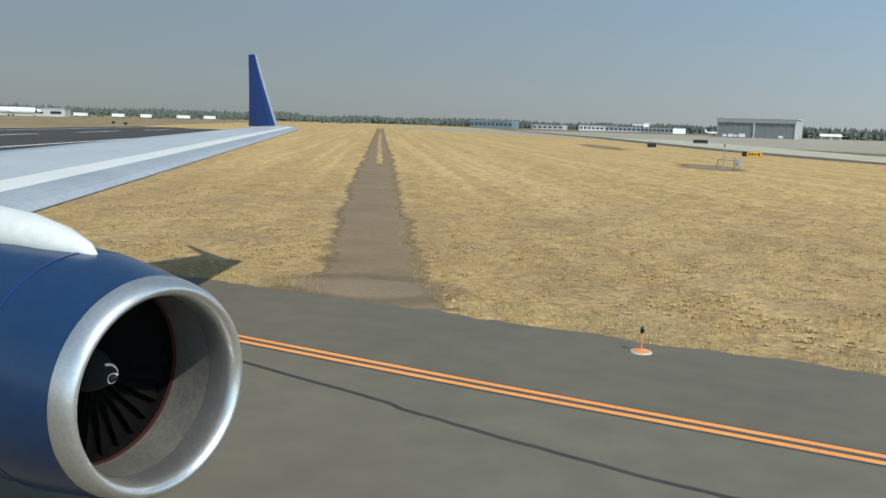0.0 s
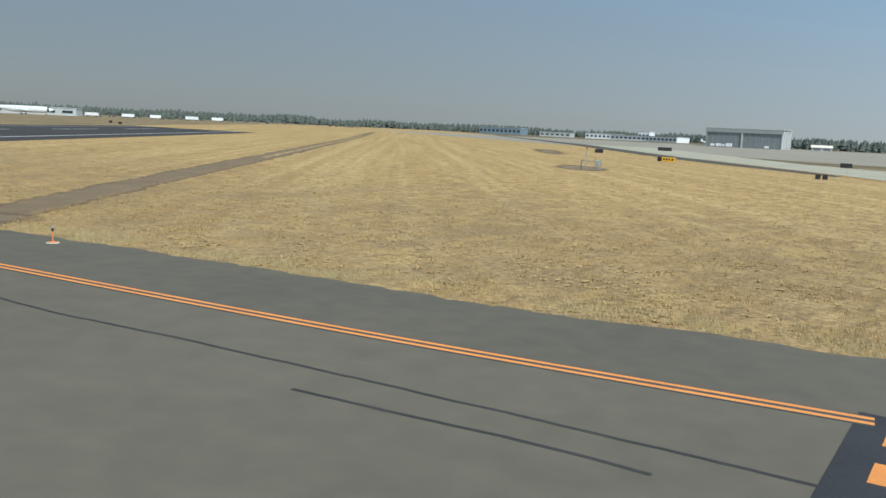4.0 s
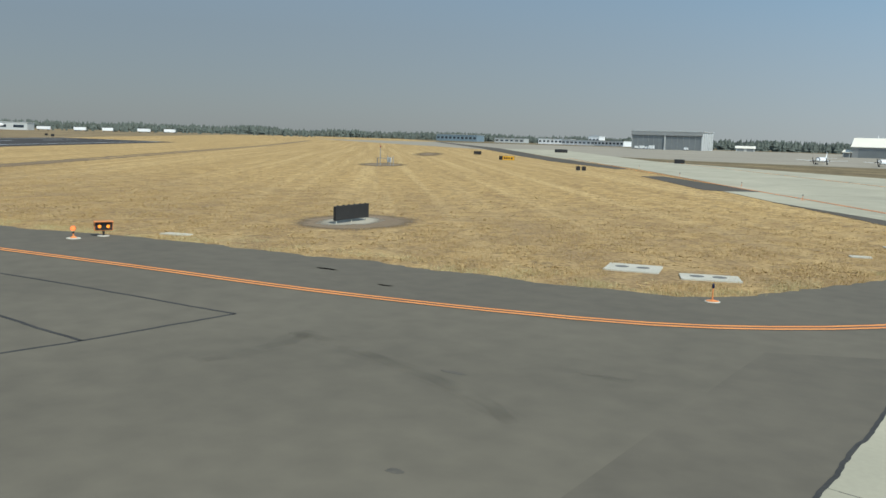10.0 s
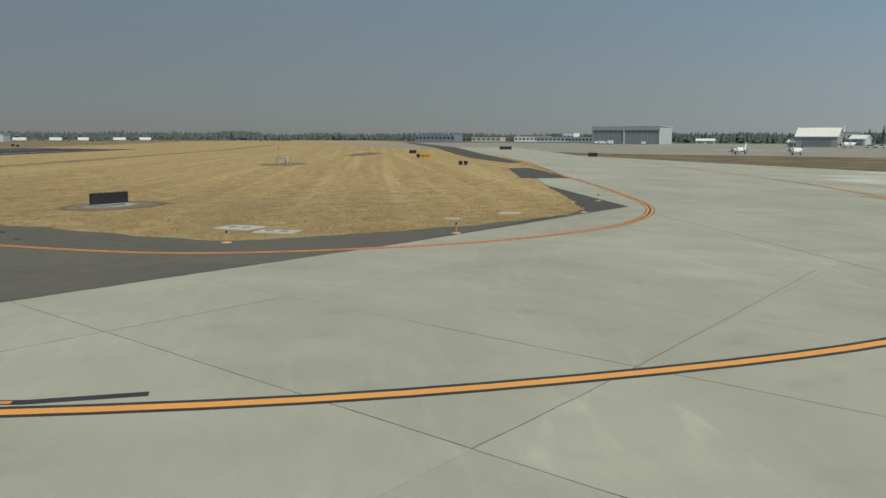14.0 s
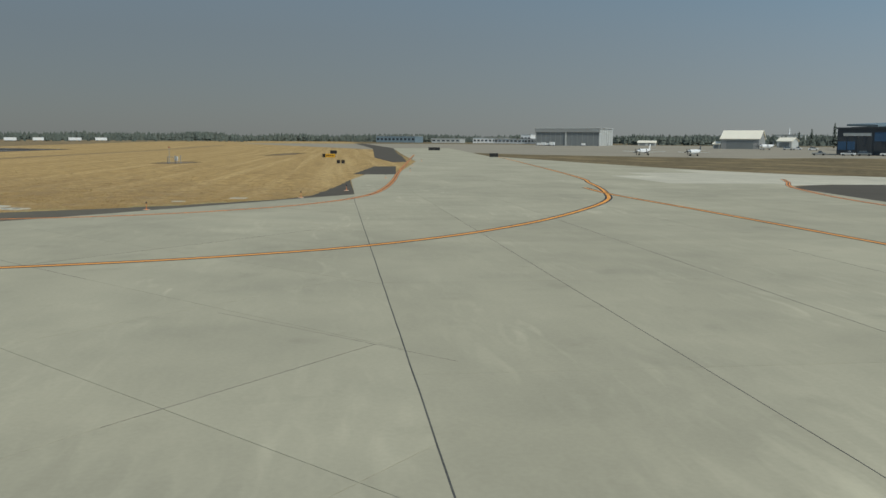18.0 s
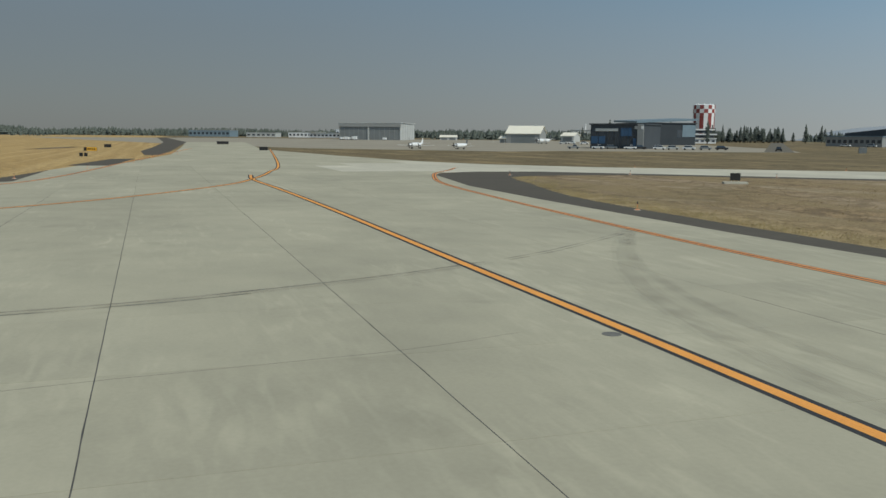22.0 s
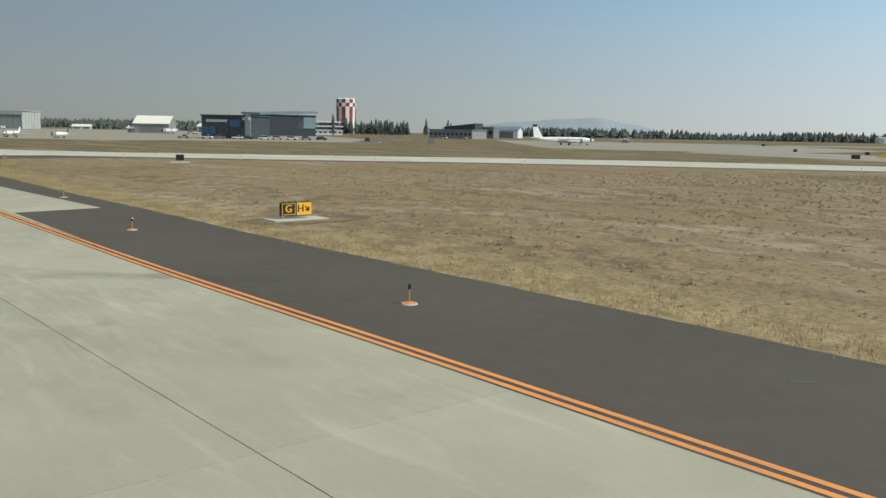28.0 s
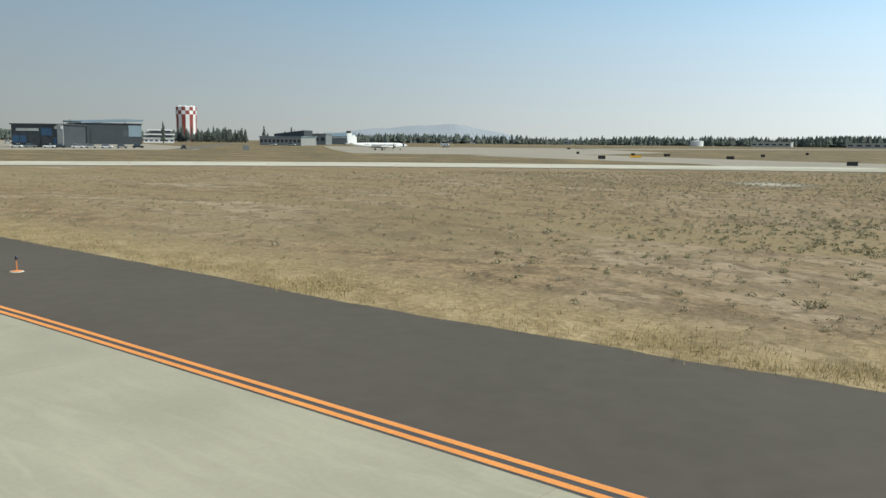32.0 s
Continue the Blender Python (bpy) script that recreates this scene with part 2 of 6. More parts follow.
def concrete_mat(name="concrete", a=(0.462, 0.423, 0.303), c=(0.382, 0.352, 0.255)):
    """Slabs that differ a little in tone from one to the next, with brush marks, scrapes and stains that run along the taxiway."""
    m = mat(name, a, 0.9, c, 0.09, 0.35, 0.3, 0.0)
    n, l = m.node_tree.nodes, m.node_tree.links
    b = n["Principled BSDF"]
    src = b.inputs["Base Color"].links[0].from_socket
    geo, info = n.new("ShaderNodeNewGeometry"), n.new("ShaderNodeObjectInfo")

    def ranged(v, lo, hi, a_, b_):
        r = n.new("ShaderNodeMapRange")
        for i, q in enumerate((lo, hi, a_, b_)):
            r.inputs[i + 1].default_value = q
        l.new(v, r.inputs[0])
        return r.outputs[0]

    def marks(ks, kn, detail, lo, hi, a_, b_, warp=0.0):
        t = n.new("ShaderNodeTexNoise")
        t.inputs["Scale"].default_value, t.inputs["Detail"].default_value, t.inputs["Distortion"].default_value = 1.0, detail, warp
        l.new(field_vector(n, l, geo, ks, kn), t.inputs["Vector"])
        return ranged(t.outputs[0], lo, hi, a_, b_)

    def two(kind, p, q):
        x = n.new("ShaderNodeMath")
        x.operation = kind
        l.new(p, x.inputs[0]), l.new(q, x.inputs[1])
        return x.outputs[0]

    tone = two("MULTIPLY", ranged(info.outputs["Random"], 0, 1, 0.955, 1.04), marks(0.05, 0.12, 4, 0.32, 0.68, 0.92, 1.07))
    place = n.new("ShaderNodeSeparateXYZ")
    l.new(field_vector(n, l, geo, 1.0, 1.0), place.inputs[0])
    later = ranged(place.outputs[0], 46.0, 62.0, 0.4, 1.0)
    smears = two("MULTIPLY", marks(0.55, 2.3, 2, 0.46, 0.68, -0.01, 0.12, 0.5), two("MULTIPLY", marks(0.12, 0.16, 2, 0.42, 0.58, 0.15, 1.0), later))
    scrapes = two("MULTIPLY", marks(0.30, 1.3, 4, 0.55, 0.72, 0.0, 0.17, 0.9), marks(0.06, 0.22, 2, 0.48, 0.62, 0.0, 1.0))
    stains = marks(0.55, 0.5, 5, 0.60, 0.74, 0.0, -0.10)
    grit = marks(9.0, 9.0, 3, 0.3, 0.7, -0.03, 0.03)
    total = two("MULTIPLY", tone, two("ADD", two("ADD", two("ADD", smears, scrapes), two("ADD", stains, grit)), ranged(info.outputs["Random"], 0, 1, 0.955, 0.955)))
    mulc = n.new("ShaderNodeVectorMath")
    mulc.operation = "SCALE"
    l.new(src, mulc.inputs[0]), l.new(total, mulc.inputs["Scale"])
    l.new(mulc.outputs[0], b.inputs["Base Color"])
    return m


M_CONCRETE = concrete_mat()
M_NEWCONC = concrete_mat("newer_concrete", (0.60, 0.555, 0.43), (0.50, 0.46, 0.355))


def ground_mat():
    """Dry grass: straw with bare brown soil between the tufts, greyer and sparser in the eastern field."""
    m = bpy.data.materials.new("dry_grass_ground")
    m.use_nodes = True
    n, l = m.node_tree.nodes, m.node_tree.links
    b = n["Principled BSDF"]
    b.inputs["Roughness"].default_value, b.inputs["Specular IOR Level"].default_value = 0.95, 0.1
    geo = n.new("ShaderNodeNewGeometry")

    def noise_at(scale, detail, lo, hi, stretch=(1, 1, 1), turn=0):
        mp, t, r = n.new("ShaderNodeMapping"), n.new("ShaderNodeTexNoise"), n.new("ShaderNodeMapRange")
        mp.inputs["Scale"].default_value, mp.inputs["Rotation"].default_value = stretch, (0, 0, radians(turn))
        l.new(geo.outputs["Position"], mp.inputs[0]), l.new(mp.outputs[0], t.inputs["Vector"])
        t.inputs["Scale"].default_value, t.inputs["Detail"].default_value, t.inputs["Roughness"].default_value = scale, detail, 0.65
        r.inputs[1].default_value, r.inputs[2].default_value = lo, hi
        l.new(t.outputs[0], r.inputs[0])
        return r.outputs[0]

    def mixed(fac, a, c):
        x = n.new("ShaderNodeMix")
        x.data_type = "RGBA"
        l.new(fac, x.inputs[0])
        for i, v in ((6, a), (7, c)):
            if isinstance(v, tuple):
                x.inputs[i].default_value = (*v, 1)
            else:
                l.new(v, x.inputs[i])
        return x.outputs[2]

    def noise_field(ks, kn, detail, lo, hi):
        """Noise drawn out along the mowing direction."""
        t, r = n.new("ShaderNodeTexNoise"), n.new("ShaderNodeMapRange")
        l.new(field_vector(n, l, geo, ks, kn), t.inputs["Vector"])
        t.inputs["Scale"].default_value, t.inputs["Detail"].default_value, t.inputs["Roughness"].default_value = 1.0, detail, 0.6
        r.inputs[1].default_value, r.inputs[2].default_value = lo, hi
        l.new(t.outputs[0], r.inputs[0])
        return r.outputs[0]

    def ramp(v, lo, hi):
        r = n.new("ShaderNodeMapRange")
        r.inputs[1].default_value, r.inputs[2].default_value = lo, hi
        l.new(v, r.inputs[0])
        return r.outputs[0]

    def calc(kind, a, c):
        x = n.new("ShaderNodeMath")
        x.operation = kind
        for i, v in enumerate((a, c)):
            if isinstance(v, float):
                x.inputs[i].default_value = v
            else:
                l.new(v, x.inputs[i])
        return x.outputs[0]

    sep, across = n.new("ShaderNodeSeparateXYZ"), n.new("ShaderNodeVectorMath")
    across.operation, across.inputs[1].default_value = "DOT_PRODUCT", (0.807, 0.59, 0)
    l.new(geo.outputs["Position"], sep.inputs[0]), l.new(geo.outputs["Position"], across.inputs[0])
    clump = noise_at(0.62, 6, 0.44, 0.56, (1, 0.6, 1), 20)
    patch = noise_at(0.06, 5, 0.42, 0.60)
    streak = noise_field(0.02, 0.16, 5, 0.44, 0.58)
    stripe = noise_field(0.006, 0.42, 4, 0.46, 0.62)
    mottle = noise_at(0.22, 5, 0.47, 0.60, (1, 0.8, 1))
    fine_ = noise_at(4.5, 5, 0.38, 0.64)
    brown = mixed(fine_, (0.24, 0.152, 0.066), (0.40, 0.262, 0.112))
    straw = mixed(fine_, (0.40, 0.265, 0.105), (0.62, 0.425, 0.178))
    pale = mixed(clump, mixed(fine_, (0.33, 0.215, 0.09), (0.49, 0.33, 0.138)), straw)
    bright = mixed(fine_, (0.52, 0.362, 0.158), (0.70, 0.505, 0.238))
    west = mixed(patch, mixed(clump, brown, straw), pale)
    west = mixed(streak, west, pale)
    west = mixed(calc("MULTIPLY", stripe, 0.55), west, bright)
    spots = noise_at(1.35, 4, 0.52, 0.62, (1, 0.7, 1), 15)
    near = ramp(sep.outputs[1], 55.0, 20.0)
    west = mixed(calc("MULTIPLY", calc("ADD", calc("MULTIPLY", mottle, 0.45), 0.4), near), west, mixed(fine_, (0.215, 0.146, 0.076), (0.37, 0.255, 0.132)))
    west = mixed(spots, west, mixed(fine_, (0.21, 0.142, 0.070), (0.35, 0.245, 0.122)))
    soil = noise_at(0.07, 6, 0.46, 0.58, (1, 0.55, 1))
    east = mixed(clump, mixed(fine_, (0.145, 0.102, 0.058), (0.235, 0.17, 0.10)), mixed(fine_, (0.25, 0.176, 0.096), (0.37, 0.268, 0.15)))
    east = mixed(soil, east, mixed(clump, (0.235, 0.175, 0.108), (0.36, 0.273, 0.177)))
    east = mixed(calc("MULTIPLY", spots, 0.7), east, mixed(fine_, (0.125, 0.094, 0.054), (0.20, 0.152, 0.092)))
    east = mixed(streak, east, mixed(fine_, (0.22, 0.163, 0.088), (0.33, 0.25, 0.137)))
    east = mixed(noise_field(0.035, 0.11, 5, 0.58, 0.68), east, mixed(clump, (0.30, 0.237, 0.152), (0.41, 0.328, 0.22)))
    east = mixed(calc("MULTIPLY", noise_at(0.028, 4, 0.52, 0.62, (1, 0.45, 1), 25), 0.45), east, mixed(clump, (0.125, 0.100, 0.056), (0.215, 0.165, 0.092)))
    edge = calc("ADD", across.outputs["Value"], calc("MULTIPLY", noise_at(0.35, 4, 0.3, 0.7), -3.2))
    verge = calc("MULTIPLY", ramp(edge, 101.2, 97.6), ramp(sep.outputs[1], 60.0, 45.0))
    east = mixed(calc("MULTIPLY", verge, 0.8), east, mixed(clump, mixed(fine_, (0.235, 0.172, 0.086), (0.33, 0.248, 0.128)), mixed(fine_, (0.33, 0.247, 0.127), (0.45, 0.347, 0.19))))
    band = mixed(patch, mixed(clump, (0.115, 0.092, 0.052), (0.20, 0.156, 0.088)), mixed(streak, (0.18, 0.138, 0.078), (0.29, 0.218, 0.115)))
    reg, reg2 = n.new("ShaderNodeMapRange"), n.new("ShaderNodeMapRange")
    reg.inputs[1].default_value, reg.inputs[2].default_value = 66, 78
    reg2.inputs[1].default_value, reg2.inputs[2].default_value = 98, 106
    l.new(across.outputs["Value"], reg.inputs[0]), l.new(sep.outputs[1], reg2.inputs[0])
    reg3 = n.new("ShaderNodeMapRange")
    reg3.inputs[1].default_value, reg3.inputs[2].default_value = -128, -140
    l.new(across.outputs["Value"], reg3.inputs[0])
    west = mixed(reg3.outputs[0], west, mixed(streak, (0.20, 0.15, 0.085), (0.31, 0.23, 0.125)))
    l.new(mixed(reg.outputs[0], west, mixed(reg2.outputs[0], east, band)), b.inputs["Base Color"])
    bump, bn = n.new("ShaderNodeBump"), n.new("ShaderNodeTexNoise")
    bn.inputs["Scale"].default_value, bn.inputs["Detail"].default_value = 1.8, 8.0
    l.new(geo.outputs["Position"], bn.inputs["Vector"])
    bump.inputs["Strength"].default_value, bump.inputs["Distance"].default_value = 0.75, 0.2
    l.new(bn.outputs[0], bump.inputs["Height"]), l.new(bump.outputs[0], b.inputs["Normal"])
    return m


M_GRASS = ground_mat()

# ---- building blocks ----


def mesh_of(name, bm, material, smooth=False):
    me = bpy.data.meshes.new(name)
    bm.to_mesh(me)
    bm.free()
    me.materials.append(material)
    if smooth:
        me.shade_smooth()
    return me


def part(name, bm, material, parent=None, label="", smooth=False):
    ob = new(name, mesh_of(name, bm, material, smooth))
    if parent:
        ob.parent = parent
    return tagged(ob, label)


def box(bm, x0, y0, z0, x1, y1, z1):
    bmesh.ops.create_cube(bm, size=1, matrix=Matrix.Translation(((x0 + x1) / 2, (y0 + y1) / 2, (z0 + z1) / 2)) @ Matrix.Diagonal((x1 - x0, y1 - y0, z1 - z0, 1)))
    return bm


def slab(points, top, bottom):
    """A flat slab with the given outline."""
    bm = bmesh.new()
    f = bm.faces.new([bm.verts.new((x, y, top)) for x, y in points])
    if f.normal.z < 0:
        f.normal_flip()
    f.normal_update()
    if f.normal.z < 0:
        f.normal_flip()
    r = bmesh.ops.extrude_face_region(bm, geom=[f])
    for v in r["geom"]:
        if isinstance(v, bmesh.types.BMVert):
            v.co.z = bottom
    bmesh.ops.recalc_face_normals(bm, faces=bm.faces[:])
    bmesh.ops.triangulate(bm, faces=[f for f in bm.faces if len(f.verts) > 4])
    return bm


def smooth_line(points, step=1.5):
    """A smooth curve through the points (Catmull-Rom), as a list."""
    p = [Vector((*q, 0)) for q in points]
    p = [2 * p[0] - p[1]] + p + [2 * p[-1] - p[-2]]
    out = []
    for a, b, c, d in zip(p, p[1:], p[2:], p[3:]):
        n = max(2, int((c - b).length / step))
        for i in range(n):
            t = i / n
            q = 0.5 * (2 * b + (c - a) * t + (2 * a - 5 * b + 4 * c - d) * t * t + (3 * b - a - 3 * c + d) * t ** 3)
            out.append((q.x, q.y))
    return out + [(p[-2].x, p[-2].y)]


def offset_line(line, d):
    """The line moved d metres to its left."""
    out = []
    for i, (x, y) in enumerate(line):
        (ax, ay), (bx, by) = line[max(i - 1, 0)], line[min(i + 1, len(line) - 1)]
        h = math.hypot(bx - ax, by - ay)
        out.append((x - (by - ay) / h * d, y + (bx - ax) / h * d))
    return out


def ribbon(line, a, b, z, thick=0.003):
    """A thin band along a line, between offsets a and b."""
    bm = bmesh.new()
    left, right = offset_line(line, b), offset_line(line, a)
    rows = [[bm.verts.new((*l, z)), bm.verts.new((*r, z)), bm.verts.new((*r, z - thick)), bm.verts.new((*l, z - thick))] for l, r in zip(left, right)]
    for p, q in zip(rows, rows[1:]):
        bm.faces.new((p[0], p[1], q[1], q[0])), bm.faces.new((p[1], p[2], q[2], q[1])), bm.faces.new((p[3], p[0], q[0], q[3]))
    bmesh.ops.recalc_face_normals(bm, faces=bm.faces[:])
    return bm


# ---- the ground ----
D, N = (0.59, -0.807), (0.807, 0.59)   # along and across the parallel taxiway


def along(s, n):
    """The place s metres along and n metres across the parallel taxiway."""
    return (D[0] * s + N[0] * n, D[1] * s + N[1] * n)


def rise(y):
    """The field climbs gently to the aprons."""
    return 0.0065 * min(max(y - 230, 0), 370)


def drape(bm):
    for y in (230, 600):
        bmesh.ops.bisect_plane(bm, geom=bm.verts[:] + bm.edges[:] + bm.faces[:], plane_co=(0, y, 0), plane_no=(0, 1, 0))
    for v in bm.verts:
        v.co.z += rise(v.co.y)
    return bm


def jitter(line, amount, scale=0.6, seed=0):
    return [(x + amount * noise.noise((x * scale, y * scale, seed)), y + amount * noise.noise((x * scale, y * scale, seed + 7))) for x, y in line]


bm = bmesh.new()
ys = [-4600, -2000, -600, -200, 0, 100, 230, 350, 480, 600, 900, 1500, 2600, 4600]
xs = [-4600, -2500, -1200, -600, -300, -100, 0, 100, 200, 400, 800, 1500, 2600, 4600]
grid = [[bm.verts.new((x, y, rise(y) - 0.03)) for x in xs] for y in ys]
for r0, r1 in zip(grid, grid[1:]):
    for i in range(len(xs) - 1):
        bm.faces.new((r0[i], r0[i + 1], r1[i + 1], r1[i]))
ground = part("ground", bm, M_GRASS)
tagged(ground, "flat airfield of dry straw-coloured grass and bare soil", "ground", kind="structure")

GRASS_EDGE = [(-95, -2), (-60, 1.2), (-36, 2.2), (-25, 3.1), (-9, 4.2), (2.5, 6.2), (12, 7.4), (20, 7.8), (25, 8.1), (28.3, 9.1), (30.4, 12), (32.8, 17.5), (34.8, 24), (36, 30.5)]
edge_a = jitter(jitter(smooth_line(GRASS_EDGE, 0.3), 0.45, 0.35), 0.28, 1.7)
WEST_EDGE = [(37.1, 39.0), (36.3, 24.6), (35.6, 13.0), (35.0, 7.2), (34.2, -0.3), (33.75, -5.0), (33.1, -12), (32.5, -80)]
asphalt = part("asphalt_taxiway", slab(edge_a + WEST_EDGE + [(-60, -80)], 0.0, -0.3), M_ASPHALT)
tagged(asphalt, "grey asphalt taxiway with dark tar-sealed cracks", "taxiway", kind="structure")
edge_b = jitter(smooth_line([(36, 30.5), (35, 35.6), (33, 39.5), (29.5, 46), (20.5, 61.8)], 0.6), 0.35, 0.9, 3)
part("asphalt_fillet", slab(edge_b + [(37.1, 39.0)], -0.004, -0.3), M_SHOULDER)
tagged(bpy.data.objects["asphalt_fillet"], "dark asphalt fillet beside the concrete", "shoulder", kind="structure")
fillet2 = part("asphalt_fillet", slab([(12.5, 76.5), (16, 79), (-5, 112), (-7.5, 108.5), (10.2, 76.9)], 0.006, -0.3), M_SHOULDER)
fillet3 = part("asphalt_fillet", drape(slab([(-22, 137.5), (-21.7, 143), (-52, 190), (-100, 262), (-164, 360), (-344, 592), (-350, 588), (-168, 346), (-104, 252), (-54, 178)], 0.006, -0.3)), M_SHOULDER)
tagged(fillet3, "dark asphalt strip between grass and concrete", "shoulder", kind="structure")
tagged(fillet2, "dark asphalt strip between grass and concrete", "shoulder", kind="structure")
EDGE2B = [along(88.7, 89.5), along(99, 89.6), along(112, 89.8), along(134, 90.3), (190.55, -105.55), (232, -163)]
CONC = WEST_EDGE + [(70, -80), (110, -95), (180, -175), (232, -163)] + EDGE2B[-2::-1] + [
    (113.1, -2.2), (116.5, 1.4), (104, 17.3), (90, 37), (80, 52), (69.6, 73), (68, 80), (71.5, 86), (79, 90.5), (94, 90), (118, 88.5), (143, 90), (171, 88), (211, 80), (300, 50),
    (310, 78), (225, 106), (185, 116), (150, 118), (118, 115.5), (84, 113), (64, 117.5), (49, 127), (33, 143), (14, 163), (-44, 229), (-140, 378), (-164, 360), (-21.7, 147), (16, 79), (12.5, 76.5), (20.5, 61.8)]
concrete = part("concrete_taxiway", drape(slab(CONC, -0.016, -0.35)), M_SEAL)
tagged(concrete, "pale concrete taxiway of large slabs with dark joints", "taxiway", kind="structure")
SHOULDER = [(68.5, 78), (70, 72), (80, 50), (90, 35), (104, 15), (112, -2)] + EDGE2B
GRASS2 = [(250, -165), (200, -100), along(137, 97.7), along(122, 97.3), along(106, 97.05), along(94, 96.8), along(83.5, 96.6), along(70, 96.9), (107.5, 17.2), (93.2, 39), (85, 58), (80, 72), (84, 80), (95, 85.5), (118, 84.5), (143, 86), (171, 84), (211, 76), (300, 46)]
east_edge = jitter(jitter(smooth_line(GRASS2, 0.5), 0.14, 0.5, 5), 0.08, 2.2, 2)
shoulder = part("asphalt_shoulder", slab(SHOULDER + east_edge + [(300, 52), (211, 82), (171, 90), (143, 92), (118, 90), (94, 92), (79, 92), (71, 88)], -0.02, -0.3), M_SHOULDER)
tagged(shoulder, "dark grey asphalt shoulder between concrete and grass", "shoulder", kind="structure")

# the runway beyond the field, parallel to the taxiway


runway = part("runway", slab([along(120, -132), along(120, -67), along(-1850, -67), along(-1850, -132)], -0.008, -0.3), M_RUNWAY)
tagged(runway, "dark asphalt runway with white lines", "runway", kind="structure")
for n_ in (-76.3, -121.5):
    tagged(part("runway_edge_line", ribbon([along(100, n_), along(-1830, n_)], -0.45, 0.45, -0.002, 0.006), M_PAINTW), "white painted runway edge line", "marking", "runway edge lines")
dash = tagged(part("runway_centre_dash", ribbon([(0, 0), (D[0] * 36, D[1] * 36)], -0.45, 0.45, -0.002, 0.006), M_PAINTW), "white painted runway centre dash", "marking", "runway centre dashes")
dash.location = (*along(-196, -101.8), 0)
for k in range(-8, 26):
    if k:
        copy_thing(dash, Matrix.Translation((*along(-196 - 61 * k, -101.8), 0)))

# aprons, roads and bare earth


def sheet(name, points, material, label, category, z=0.0):
    return tagged(part(name, drape(slab(points, z, -0.3)), material), label, category, kind="structure")


sheet("apron_west", [(-420, 520), (-150, 320), (-40, 256), (36, 250), (50, 268), (130, 292), (130, 345), (40, 640), (-190, 660)], M_APRON, "tan-grey concrete apron before the hangars", "apron")
sheet("apron_east", [(189, 250), (205, 244), (262, 228), (345, 300), (350, 440), (194, 440), (189, 330)], M_APRON, "tan-grey concrete apron under the parked airliner", "apron")
sheet("branch_taxiway", [(238, 236), (226, 215), (244, 160), (256, 112), (252, 95), (298, 78), (330, 90), (302, 150), (288, 235), (270, 240)], M_APRON, "pale concrete taxiway leading to the apron", "taxiway", 0.002)
sheet("far_taxiway", [(330, 420), (345, 390), (900, 560), (900, 585)], M_APRON, "far pale taxiway across the field", "taxiway")
sheet("service_road", [(118, 292), (128, 290), (150, 700), (143, 700)], M_ASPHALT, "narrow asphalt service road", "road", 0.006)

track = [(-34.4, 1.6), (-38.1, 7.0), (-45.2, 16.9), (-53, 27.2), (-66, 45.1), (-94.6, 84.5), (-165.8, 182), (-330, 408)]
mid = smooth_line(track, 0.5)
bm = bmesh.new()
rim = bm.verts.layers.float.new("rim")
rows = []
for i, ((lx, ly), (rx, ry)) in enumerate(zip(offset_line(mid, 1), offset_line(mid, -1))):
    (cx, cy) = mid[i]
    w = 2.0 + 1.2 * math.exp(-i / 5.0) + min(0.5, i * 0.004)
    a, b = (w + 0.5 * noise.noise((cx * 0.12, cy * 0.12, q)) for q in (1, 9))
    row = []
    for k in range(9):
        u = -a + (a + b) * k / 8
        x, y = cx + (rx - lx) / 2 * u, cy + (ry - ly) / 2 * u
        v = bm.verts.new((x, y, rise(y) - 0.012 + 0.008 * noise.noise((x, y, 3))))
        v[rim] = abs(k - 4) / 4
        row.append(v)
    rows.append(row)
for p, q in zip(rows, rows[1:]):
    for k in range(8):
        bm.faces.new((p[k], p[k + 1], q[k + 1], q[k]))
bmesh.ops.recalc_face_normals(bm, faces=bm.faces[:])
M_TRACK = mat("track_soil", (0.245, 0.172, 0.098), 0.95, (0.178, 0.125, 0.071), 0.35, 5, 0.25, 0.6)
tn, tl = M_TRACK.node_tree.nodes, M_TRACK.node_tree.links
rim_at, rim_noise, rim_mix, rim_range, rim_geo = tn.new("ShaderNodeAttribute"), tn.new("ShaderNodeTexNoise"), tn.new("ShaderNodeMath"), tn.new("ShaderNodeMapRange"), tn.new("ShaderNodeNewGeometry")
rim_at.attribute_name, rim_mix.operation, rim_mix.inputs[1].default_value = "rim", "MULTIPLY_ADD", 0.9
rim_noise.inputs["Scale"].default_value, rim_noise.inputs["Detail"].default_value, rim_noise.inputs["Roughness"].default_value = 0.8, 6, 0.7
rim_range.inputs[1].default_value, rim_range.inputs[2].default_value, rim_range.inputs[3].default_value, rim_range.inputs[4].default_value = 1.05, 1.3, 1.0, 0.0
tl.new(rim_geo.outputs["Position"], rim_noise.inputs["Vector"]), tl.new(rim_noise.outputs[0], rim_mix.inputs[0]), tl.new(rim_at.outputs["Fac"], rim_mix.inputs[2])
tl.new(rim_mix.outputs[0], rim_range.inputs[0]), tl.new(rim_range.outputs[0], tn["Principled BSDF"].inputs["Alpha"])
strip = jitter([p for p in mid if -240 < p[0] < -80], 0.5, 0.25, 5)
tagged(part("grass_strip", drape(ribbon(strip, -0.55, 0.1, -0.004, 0.03)), M_GRASS), "strip of dry grass between the wheel ruts", "grass", kind="structure")
tagged(part("dirt_track", bm, M_TRACK), "bare brown earth track through dry grass", "track", kind="structure")


